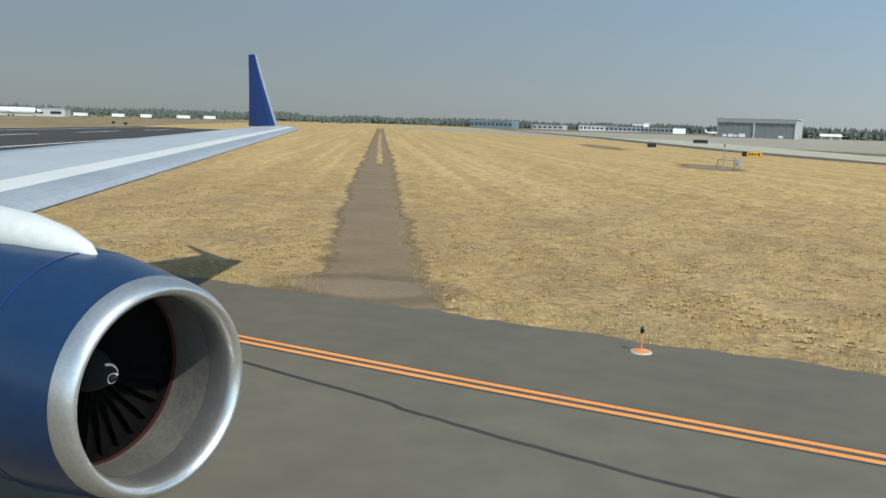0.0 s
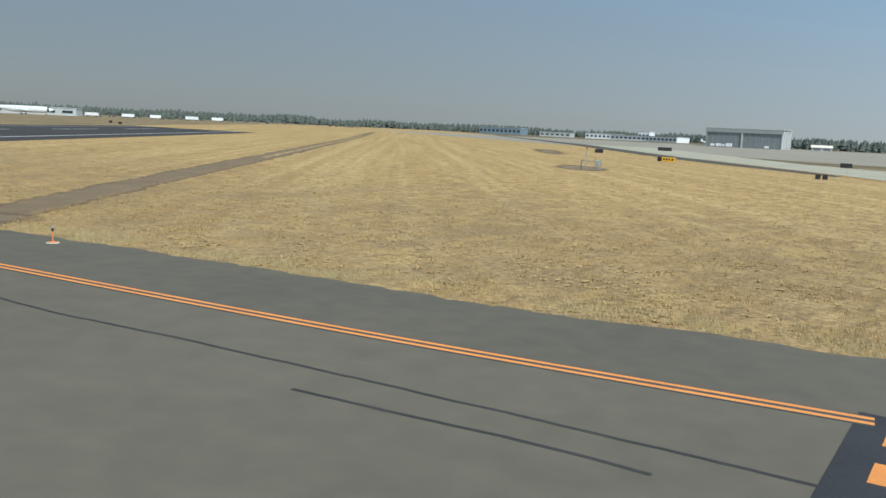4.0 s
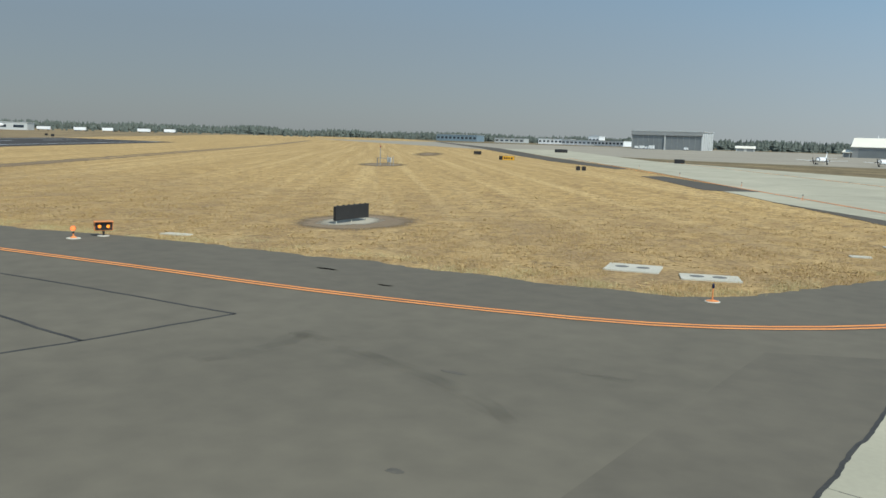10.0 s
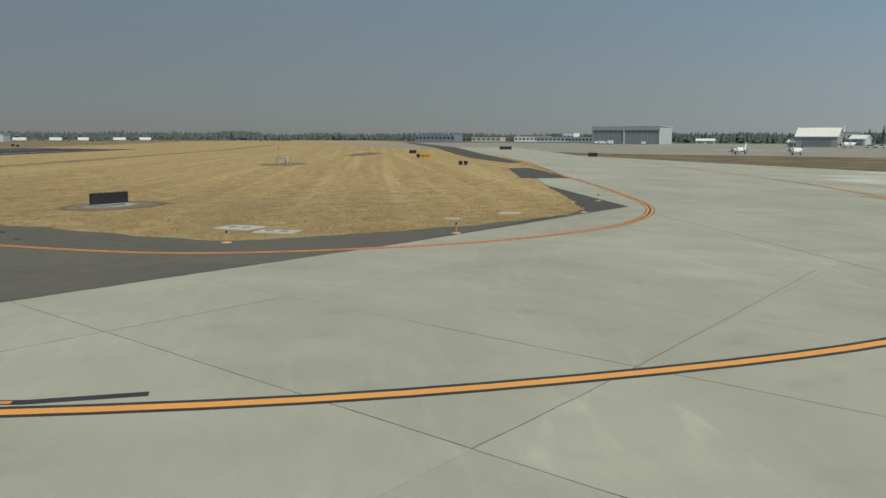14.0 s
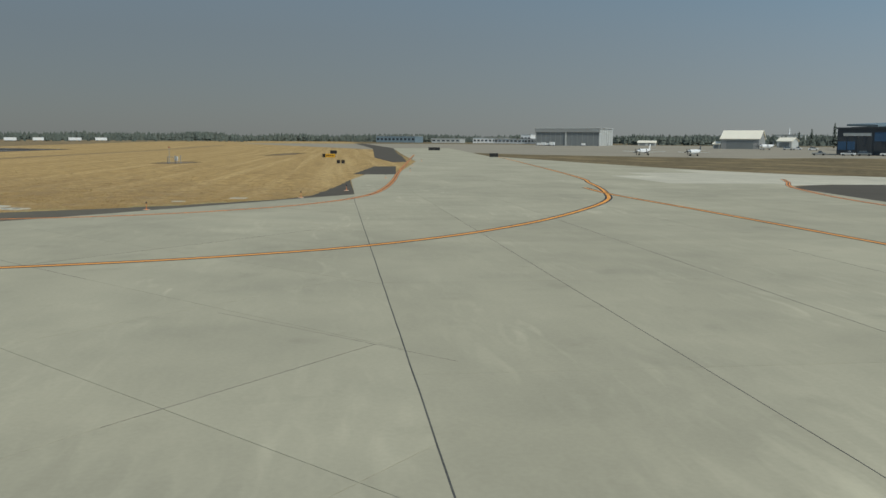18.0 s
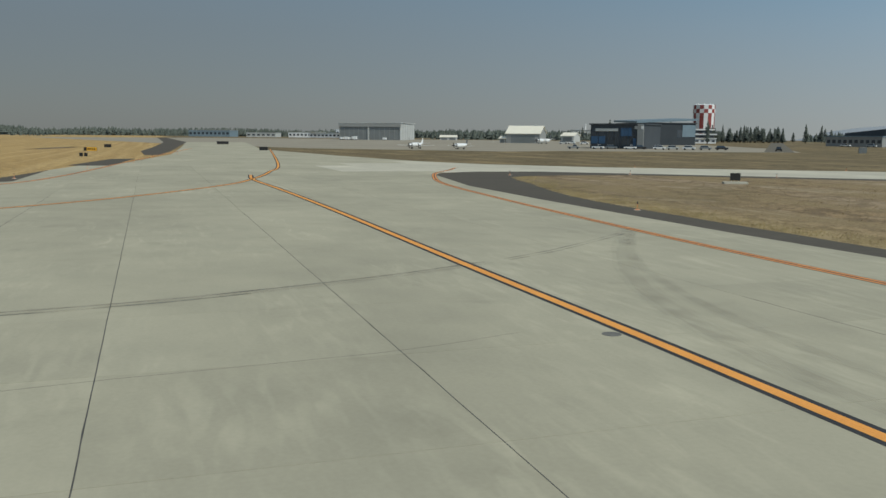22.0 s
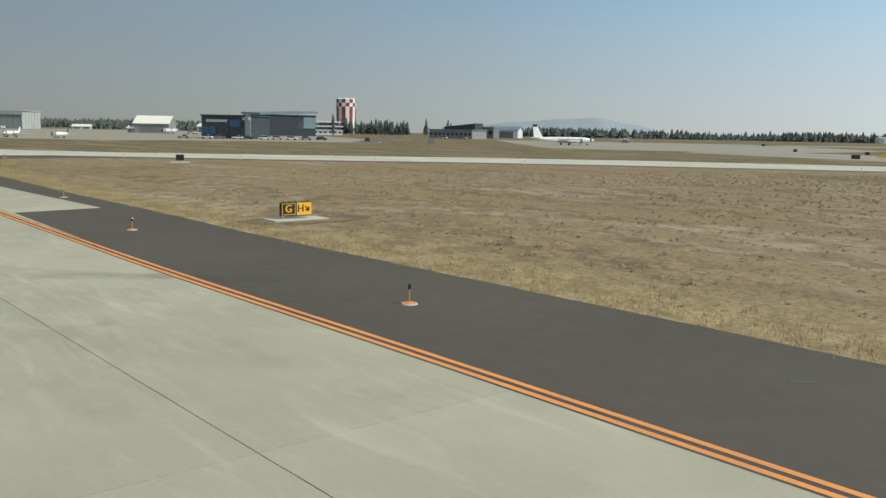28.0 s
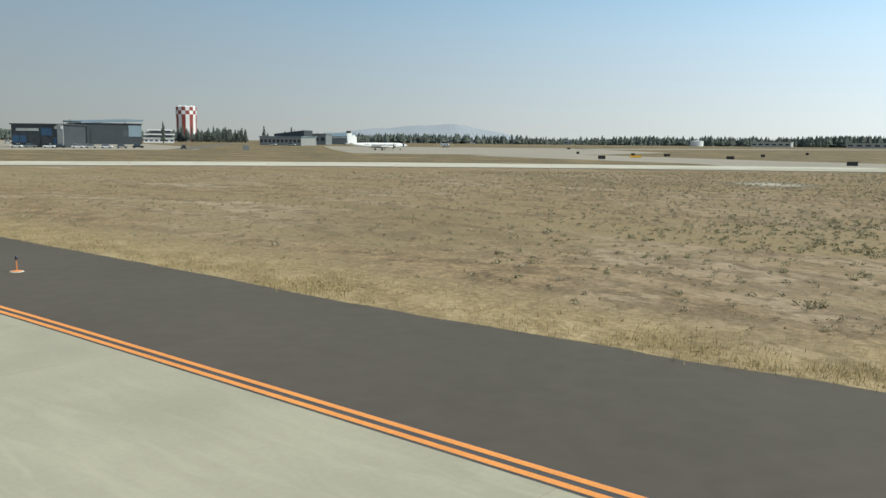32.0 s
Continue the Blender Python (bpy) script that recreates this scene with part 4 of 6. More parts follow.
m, L_ = frame_of(-165.8, 554.3, -118.0, 556.4)
hangar = tagged(new("aircraft_hangar"), "large grey metal hangar with two wide sliding doors", "hangar")
part("side_wall", box(bmesh.new(), L_ - 0.6, 0, -0.5, L_, 34, 11.8), M_WALL2, hangar, "pale side wall")
part("side_wall", box(bmesh.new(), 0, 0, -0.5, 0.6, 34, 11.8), M_WALL, hangar)
part("back_wall", box(bmesh.new(), 0.6, 33.5, -0.5, L_ - 0.6, 34, 11.8), M_WALL, hangar)
part("lintel", box(bmesh.new(), -0.3, -0.5, 9.6, L_ + 0.3, 0, 12.2), M_WALL, hangar)
part("roof", box(bmesh.new(), -0.6, -0.6, 12.2, L_ + 0.6, 34.6, 12.7), M_WALL2, hangar)
for x0, x1 in ((0.6, L_ * 0.47), (L_ * 0.49, L_ - 0.6)):
    d_ = part("sliding_door", box(bmesh.new(), x0, 0.4, -0.4, x1, 0.7, 9.7), M_DOOR, hangar)
    for k in range(1, 6):
        xx = x0 + (x1 - x0) * k / 6
        part("door_rib", box(bmesh.new(), xx - 0.12, 0.25, -0.3, xx + 0.12, 0.42, 9.5), M_WALL, d_)
part("pillar", box(bmesh.new(), L_ * 0.47, -0.3, -0.4, L_ * 0.49, 0.8, 9.6), M_WALL2, hangar)
for k in range(1, 6):
    part("wall_rib", box(bmesh.new(), L_, 34 * k / 6 - 0.1, -0.4, L_ + 0.12, 34 * k / 6 + 0.1, 11.7), M_WALL, hangar)
part("side_door", box(bmesh.new(), L_, 20, -0.4, L_ + 0.06, 21.2, 2.2), M_DOOR, hangar)
hangar.matrix_world = m
for k, (dx, w, h_) in enumerate(((-40, 2.2, 2.0), (-36, 3.0, 2.3), (-32.5, 2.0, 1.8), (-29, 3.4, 2.6), (-6, 2.4, 1.9))):
    cart = tagged(new("ground_cart"), "small white service cart on the apron", "cart", "service carts")
    part("body", box(bmesh.new(), -w / 2, -0.9, 0.4, w / 2, 0.9, h_), M_WHITE, cart)
    for wx in (-w / 3, w / 3):
        bm = tube(bmesh.new(), 0.3, 0.3, -0.95, 0.95, n=10)
        bmesh.ops.transform(bm, matrix=Matrix.Translation((wx, 0, 0.3)) @ Matrix.Rotation(radians(90), 4, "X"), verts=bm.verts[:])
        part("wheel", bm, M_RUBBER, cart)
    cart.matrix_world = m @ Matrix.Translation((L_ + dx, -14 - k, 0))


def gable_shed(name, x0, y0, x1, y1, depth, eave, ridge, wall, roof, label, doors=1):
    m, L = frame_of(x0, y0, x1, y1)
    h = tagged(new(name), label, "building")
    part("front_wall", box(bmesh.new(), 0, 0, -0.5, L, 0.4, eave), wall, h)
    part("back_wall", box(bmesh.new(), 0, depth - 0.4, -0.5, L, depth, eave), wall, h)
    for xa in (0, L - 0.4):
        bm = bmesh.new()
        vs = [bm.verts.new((xa + dx, y, z)) for dx in (0, 0.4) for y, z in ((0.4, -0.5), (depth - 0.4, -0.5), (depth - 0.4, eave), (depth / 2, ridge - 0.1), (0.4, eave))]
        bm.faces.new(vs[:5]), bm.faces.new(vs[:4:-1])
        for i in range(5):
            bm.faces.new((vs[i], vs[(i + 1) % 5], vs[5 + (i + 1) % 5], vs[5 + i]))
        bmesh.ops.recalc_face_normals(bm, faces=bm.faces[:])
        part("gable_wall", bm, wall, h)
    for ya, yb in ((-0.6, depth / 2), (depth + 0.6, depth / 2)):
        bm = bmesh.new()
        vs = [bm.verts.new((x, y, z + dz)) for dz in (0, 0.25) for x, y, z in ((-0.6, ya, eave - 0.15), (L + 0.6, ya, eave - 0.15), (L + 0.6, yb, ridge), (-0.6, yb, ridge))]
        for q in ((0, 1, 2, 3), (4, 5, 6, 7), (0, 1, 5, 4), (1, 2, 6, 5), (2, 3, 7, 6), (3, 0, 4, 7)):
            bm.faces.new([vs[i] for i in q])
        bmesh.ops.recalc_face_normals(bm, faces=bm.faces[:])
        part("roof", bm, roof, h)
    for i in range(doors):
        a = L * (i + 0.15) / doors
        b = L * (i + 0.85) / doors
        part("door", box(bmesh.new(), a, -0.06, -0.4, b, 0.1, eave * 0.82), M_DOOR, h)
    h.matrix_world = m
    return h


gable_shed("white_roof_hangar", -17.8, 469, 2.8, 467.6, 14, 5.5, 10.0, M_WALL, M_ROOFW, "grey hangar with a bright cream gable roof")
gable_shed("annex", -22.0, 470, -18.4, 469.3, 6, 2.6, 3.8, M_WALL2, M_ROOFW, "small annex with a cream roof", 1)
gable_shed("terminal_shed", -115, 640, -102, 643, 12, 2.2, 3.7, M_WALL2, M_ROOFW, "low pale building with a cream roof", 2)
gable_shed("pale_shed", -1, 560, 8, 558, 12, 4.0, 6.2, M_WALL2, M_ROOFW, "pale shed behind the white-roofed hangar", 1)


def flat_building(name, x0, y0, x1, y1, depth, h, wall, label, roof=None, rows=1, cols=6, slope=0.0, bands=()):
    m, L = frame_of(x0, y0, x1, y1)
    b = tagged(new(name), label, "building")
    part("wall", box(bmesh.new(), 0, 0, -0.6, L, depth, h), wall, b)
    bm = box(bmesh.new(), -0.5, -0.5, h, L + 0.5, depth + 0.5, h + 0.5)
    for v in bm.verts:
        v.co.z += slope * v.co.x
    part("roof", bm, roof or M_WALL2, b)
    for z0, z1, mt in bands:
        part("band", box(bmesh.new(), 0.3, -0.12, z0, L - 0.3, 0.0, z1), mt, b)
    for r in range(rows):
        for c in range(cols):
            w = L / cols
            part("window", box(bmesh.new(), w * (c + 0.2), -0.08, h * (r + 0.35) / rows, w * (c + 0.8), 0.05, h * (r + 0.7) / rows), M_GLASS, b)
    b.matrix_world = m
    return b


front = flat_building("office_hangar", 52.7, 325, 74.5, 320, 22, 9.6, M_HAZED_DARKWALL, "dark blue office building with large windows", M_HAZED_DARKWALL, 1, 7)
for x0, x1, z0, z1, mt, nm in ((2.1, 11.7, 7.0, 8.1, M_WALL2, "sign_board"), (12.8, 17.4, 5.1, 8.3, M_HAZED_BLUEWALL, "blue_window"), (0.4, 3.2, 2.0, 5.0, M_HAZED_BLUEWALL, "blue_window"), (3.6, 6.3, 2.0, 5.0, M_HAZED_BLUEWALL, "blue_window"),
                               (18.0, 19.2, -0.4, 4.2, M_HAZED_BLUEWALL, "blue_door"), (18.5, 19.6, 7.9, 9.1, M_WALL2, "wall_sign"), (21.3, 22.3, 7.9, 9.1, M_WHITE, "wall_sign"), (7.2, 12.2, 0.2, 3.6, M_GLASS, "shop_window"), (12.8, 17.2, 0.2, 3.6, M_GLASS, "shop_window")):
    part(nm, box(bmesh.new(), x0, -0.75 if x0 > 21 else -0.2, z0, x1, -0.1 if x0 < 21 else -0.6, z1), mt, front)
part("pillar", box(bmesh.new(), 19.8, -0.6, -0.5, 22.3, 0.2, 9.9), M_WALL, front, "grey corner pier")
big = flat_building("blue_hangar", 63.5, 436, 90.7, 450, 34, 11.5, M_HAZED_SLATE, "dark hangar with a pale blue-grey roof", M_HAZED_DARKWALL, 1, 2)
bm = box(bmesh.new(), -3, -0.8, 11.6, 31.5, 33, 12.6)
for v in bm.verts:
    v.co.z += 0.045 * (v.co.x + 3) + (0.9 if v.co.y > 5 else 0)
part("upper_roof", bm, M_ROOFB, big, "pale blue-grey roof sheet rising to one side")
part("door", box(bmesh.new(), 2, -0.25, -0.5, 20, -0.05, 8.5), M_HAZED_SLATE, big)
part("side_panel", box(bmesh.new(), 23, -0.3, 4.5, 30.4, -0.1, 10.8), M_ROOFB, big)
ter = flat_building("terrace_building", 81.2, 541, 101, 543, 16, 3.0, M_WHITE, "white terraced building with dark window bands", M_WHITE, 1, 6)
for z0, ins in ((3.6, 1.5), (6.6, 4.0)):
    part("storey", box(bmesh.new(), ins, ins, z0, 19.4 - ins / 2, 14, z0 + 1.8), M_GLASS, ter, "dark window band")
    part("floor_slab", box(bmesh.new(), ins - 1.5, ins - 1.5, z0 + 1.8, 21.2 - ins / 2, 15, z0 + 2.6), M_WHITE, ter)
def slanted(x0, y0, z0, x1, y1, za, zb):
    """A block whose top climbs from za to zb."""
    bm = box(bmesh.new(), x0, y0, z0, x1, y1, z0 + 1)
    for v in bm.verts:
        if v.co.z > z0 + 0.5:
            v.co.z = zb if v.co.x > (x0 + x1) / 2 else za
    return bm


low = flat_building("low_terminal", 157.5, 473, 182, 456, 18, 5.0, M_WALL, "low grey building with a blue-grey roof", M_ROOFB, 1, 10)
part("upper_roof", slanted(8, 4, 5.6, 29.5, 14, 7.0, 9.2), M_HAZED_DARKWALL, low, "dark raised roof block")
flat_building("brown_block", 190.5, 521, 202, 515.5, 12, 7.0, M_DOOR, "plain grey-brown block building", M_WALL, 1, 3)
gable_shed("white_shed", 203, 562, 224, 554, 16, 5.5, 8.0, M_WHITE, M_ROOFB, "white shed with a blue-grey roof", 1)

tower = tagged(new("checkered_tower"), "round tower in red and white checks above red and white stripes", "tower")
SEG, R_ = 16, 10.4
for i in range(SEG):
    a0, a1 = i * math.tau / SEG, (i + 1) * math.tau / SEG
    for r in range(4):
        z0, z1 = (35.5 - 3.9 * (r + 1), 35.5 - 3.9 * r) if r < 3 else (0, 23.8)
        red = (i + r) % 2 if r < 3 else i % 2
        bm = bmesh.new()
        rad = R_ if r < 3 else R_ - 0.25
        vs = [bm.verts.new((q * math.cos(a), q * math.sin(a), z)) for q in (rad, rad - 0.5) for a, z in ((a0, z0), (a1, z0), (a1, z1), (a0, z1))]
        for f_ in ((0, 1, 2, 3), (7, 6, 5, 4), (0, 4, 5, 1), (1, 5, 6, 2), (2, 6, 7, 3), (3, 7, 4, 0)):
            bm.faces.new([vs[k] for k in f_])
        part("panel", bm, M_RED if red else M_WHITE, tower)
part("roof", tube(bmesh.new(), R_, R_ - 2, 35.5, 36.2, n=SEG), M_WHITE, tower)
for k in range(8):
    a = k * math.tau / 8
    part("vent", tube(bmesh.new(), 0.6, 0.6, 35.8, 37.0, 8 * math.cos(a), 8 * math.sin(a)), M_WHITE, tower)
tower.location = (87.5, 857, rise(857))

for name, x0, y0, x1, y1, d_, h_, w_, lab, cols in (
        ("long_blue_building", -664, 1092, -598, 1100, 30, 9.5, M_ROOFB, "long pale blue building far across the field", 10),
        ("far_white_building", -548, 1064, -505, 1072, 25, 6, M_WALL2, "far pale grey building", 6),
        ("far_white_building", -470, 1045, -425, 1050, 25, 7, M_WHITE, "far white flat building", 8),
        ("far_white_building", -420, 1010, -370, 1000, 25, 6, M_WHITE, "far white flat building", 8),
        ("far_white_building", -395, 1040, -380, 1040, 20, 12, M_WHITE, "far white block building", 3),
        ("far_white_building", -365, 985, -318, 960, 20, 6, M_WHITE, "far white flat building", 8),
        ("far_white_building", -70, 1010, -35, 1012, 20, 12, M_WALL2, "far pale building behind the trees", 5),
        ("far_warehouse", -760, 400, -706, 452, 25, 7, M_WALL2, "far pale warehouse beyond the runway", 5),
        ("far_white_building", 640, 985, 680, 960, 14, 5, M_WALL2, "far low pale building by the trees", 6),
        ("far_white_building", 560, 1010, 600, 990, 14, 5, M_WALL2, "far low pale building by the trees", 6),
        ("far_white_building", 400, 1050, 450, 1040, 14, 5, M_WALL2, "far low pale building by the trees", 6),
        ("far_white_building", 700, 790, 730, 760, 14, 5, M_WALL2, "far low pale building by the trees", 6),
        ("far_white_building", 745, 690, 775, 650, 14, 4.5, M_WALL2, "far low pale building by the trees", 6)):
    flat_building(name, x0, y0, x1, y1, d_, h_, w_, lab, M_WALL2, 1, cols)
part("roof_mast", tube(bmesh.new(), 1.0, 0.5, 12, 20, 18, 6), M_WHITE, bpy.data.objects["far_white_building.005"])
tank = tagged(new("storage_tank"), "white round storage tank", "tank")
part("shell", tube(bmesh.new(), 7.2, 7.2, -0.5, 7.6, n=32), M_WHITE, tank)
part("lid", tube(bmesh.new(), 7.3, 1.0, 7.6, 8.6, n=32), M_WALL2, tank)
tank.location = (640, 802, rise(802) - 2)
for k in range(5):
    truck = tagged(new("box_trailer"), "white box trailer parked beyond the runway", "trailer", "parked trailers")
    part("box", box(bmesh.new(), 0, 0, 1.1, 12 - k % 3, 2.6, 3.9), M_WHITE, truck)
    for wx in (1.5, 10):
        bm = tube(bmesh.new(), 0.55, 0.55, 0, 2.6, n=10)
        bmesh.ops.transform(bm, matrix=Matrix.Translation((wx, 2.6, 0.55)) @ Matrix.Rotation(radians(90), 4, "X"), verts=bm.verts[:])
        part("axle", bm, M_RUBBER, truck)
    x, y = -720 + 16 * k + 6 * (k % 2), 470 + 24 * k
    truck.matrix_world = Matrix.Translation((x, y, rise(y))) @ Matrix.Rotation(radians(40 + 6 * (k % 3)), 4, "Z")

# ---- aircraft ----


def lathe(profile, n=48, cx=0.0, cy=0.0, cz=0.0):
    """A body of revolution about the x axis; profile: (x, radius)."""
    bm = bmesh.new()
    rings = [[bm.verts.new((cx + x, cy + r * math.cos(a), cz + r * math.sin(a))) for a in (i * math.tau / n for i in range(n))] for x, r in profile]
    for p, q in zip(rings, rings[1:]):
        for i in range(n):
            bm.faces.new((p[i], p[(i + 1) % n], q[(i + 1) % n], q[i]))
    return bm


def loft(sections, closed=True, caps=True):
    bm = bmesh.new()
    rings = [[bm.verts.new(p) for p in s_] for s_ in sections]
    for p, q in zip(rings, rings[1:]):
        for i in range(len(p) if closed else len(p) - 1):
            j = (i + 1) % len(p)
            bm.faces.new((p[i], p[j], q[j], q[i]))
    if caps:
        bm.faces.new(rings[0][::-1]), bm.faces.new(rings[-1])
    bmesh.ops.recalc_face_normals(bm, faces=bm.faces[:])
    return bm


EX, EYY, EZ = -27.1, -10.66, 2.37   # the middle of the engine's inlet
liner_wing = tagged(new("airliner_wing"), "pale grey airliner wing with blue winglet and engine", "aircraft")


def wing_z(y):
    return 4.42 - (3.34 - y) * 0.0875


def wing_part(name, c0, c1, material, label=""):
    secs = []
    for k in range(13):
        y = -13.4 + 16.7 * k / 12
        le, te = -32.08 - 0.495 * (y + 8.64), (-41.4 + 0.1 * (y + 13.4) if y < -4 else -40.46 + 0.062 * (y + 4))
        th = 0.34 - 0.25 * k / 12
        top_, low_ = [], []
        for i in range(7):
            c = c0 + (c1 - c0) * i / 6
            prof = 2.2 * math.sqrt(max(c, 0)) * (1 - c) ** 0.9 + 0.03
            x = le + (te - le) * c
            top_.append((x, y, wing_z(y) + th * prof)), low_.append((x, y, wing_z(y) - 0.75 * th * prof))
        secs.append(top_ + low_[::-1])
    return part(name, loft(secs), material, liner_wing, label, smooth=False)


wing_part("slat", 0.0, 0.10, M_WINGGREY, "grey leading edge slat")
wing_part("wing_box", 0.1012, 0.185, M_WINGPALE, "pale upper wing skin")
wing_part("wing_skin", 0.1862, 0.46, M_WINGTOP, "weathered grey wing skin")
wing_part("spoiler_panel", 0.4615, 0.74, M_WINGTOP, "grey spoiler panels")
wing_part("flap", 0.7415, 1.0, M_WINGGREY)
secs = []
for k in range(9):
    u = k / 8
    z, y = 4.46 + 2.13 * u, 3.30 + 0.06 * math.sin(u * 3) + 0.42 * u * u
    le, te = -38.8 - 1.25 * u ** 1.05, -39.95 - 0.42 * u ** 1.6
    t_ = 0.07 - 0.04 * u
    secs.append([(le, y, z), (le * 0.8 + te * 0.2, y + t_, z), (le * 0.4 + te * 0.6, y + t_ * 0.8, z), (te, y, z), (le * 0.4 + te * 0.6, y - t_ * 0.8, z), (le * 0.8 + te * 0.2, y - t_, z)])
winglet = part("winglet", loft(secs), M_WINGLET, liner_wing, "dark blue winglet")
secs = [[(p[0][0] + 0.03, p[0][1] + dy, p[0][2]) if dy == 0 else (p[0][0] - 0.035, p[0][1] + dy, p[0][2]) for dy in (0, 0.03, -0.03)] for p in secs]
part("leading_edge", loft(secs), M_METAL, winglet, "bright metal leading edge")
secs = []
for x, hw, zt, zb in ((-28.0, 0.02, 3.47, 3.43), (-28.15, 0.10, 3.56, 3.38), (-28.5, 0.20, 3.66, 3.32), (-29.0, 0.27, 3.74, 3.28), (-29.8, 0.32, 3.78, 3.25), (-31, 0.34, 3.80, 3.2), (-33, 0.34, 3.75, 3.1)):
    secs.append([(x, EYY + hw * math.cos(a), (zt + zb) / 2 + (zt - zb) / 2 * math.sin(a)) for a in (i * math.tau / 20 for i in range(20))])
part("pylon_fairing", loft(secs), M_WINGPALE, liner_wing, "pale pylon fairing", smooth=True)
part("inlet_lip", lathe([(-0.36, 0.812), (-0.22, 0.800), (-0.12, 0.802), (-0.05, 0.82), (-0.01, 0.85), (0.0, 0.875), (-0.02, 0.905), (-0.08, 0.937), (-0.17, 0.96), (-0.21, 0.9655)], 72, EX, EYY, EZ), M_METAL, liner_wing, "polished metal inlet lip", True)
part("cowl", lathe([(-0.212, 0.966), (-0.302, 0.981), (-0.6, 1.035), (-1.0, 1.09), (-1.7, 1.135), (-2.6, 1.15), (-3.6, 1.10), (-4.6, 0.98), (-5.6, 0.82)], 72, EX, EYY, EZ), M_NAVY, liner_wing, "glossy navy blue engine cowl", True)
part("cowl_seam", lathe([(-1.012, 1.0955), (-1.02, 1.0985), (-1.035, 1.0985), (-1.043, 1.0985)], 72, EX, EYY, EZ), M_WINGLET, liner_wing, "fine seam round the cowl")
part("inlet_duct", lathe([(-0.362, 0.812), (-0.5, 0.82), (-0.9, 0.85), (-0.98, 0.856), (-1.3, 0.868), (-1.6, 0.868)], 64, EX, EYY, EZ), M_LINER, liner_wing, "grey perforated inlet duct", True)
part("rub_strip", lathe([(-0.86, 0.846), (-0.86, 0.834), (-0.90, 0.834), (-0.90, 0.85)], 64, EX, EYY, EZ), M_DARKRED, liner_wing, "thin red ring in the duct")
# near-black ring added to carry the painted inlet shade out to the red strip
part("fan_case", lathe([(-0.905, 0.8495), (-1.0, 0.853), (-1.25, 0.86)], 64, EX, EYY, EZ), M_SHADED_BLADE, liner_wing, "ring round the fan with the inlet's shade in its colour", True)
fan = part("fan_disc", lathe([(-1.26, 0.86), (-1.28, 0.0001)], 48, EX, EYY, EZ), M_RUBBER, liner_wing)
blade_mesh = None
for k in range(28):
    if blade_mesh is None:
        secs = []
        for i in range(5):
            r = 0.20 + 0.645 * i / 4
            tw, ch = radians(25 + 38 * i / 4), 0.16 + 0.10 * i / 4
            dx, dy = math.cos(tw) * ch / 2, math.sin(tw) * ch / 2
            secs.append([(dx, dy, r), (0.012, 0.0, r), (-dx, -dy, r), (-0.012, 0.0, r)])
        blade_mesh = mesh_of("blade", loft(secs), M_SHADED_BLADE)
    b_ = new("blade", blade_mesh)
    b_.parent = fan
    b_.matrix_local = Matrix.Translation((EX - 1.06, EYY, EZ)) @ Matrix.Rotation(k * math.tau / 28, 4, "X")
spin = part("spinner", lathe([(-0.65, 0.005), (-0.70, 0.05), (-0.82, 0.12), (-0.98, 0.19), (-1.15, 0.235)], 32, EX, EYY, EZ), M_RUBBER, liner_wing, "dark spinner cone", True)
bm = bmesh.new()
prev = None
for i in range(40):
    a, x = i / 39 * 1.2 * math.tau + 0.6, -0.675 - 0.11 * i / 39
    r = 0.022 + 0.078 * i / 39
    w = 0.011 * (0.5 + 0.5 * i / 39)
    p = [bm.verts.new((EX + x + 0.012 + o * 0.55, EYY + (r - o) * math.cos(a), EZ + (r - o) * math.sin(a))) for o in (-w, w)]
    if prev:
        bm.faces.new((prev[0], prev[1], p[1], p[0]))
    prev = p
part("spiral", bm, M_WHITE, spin, "white spiral mark")


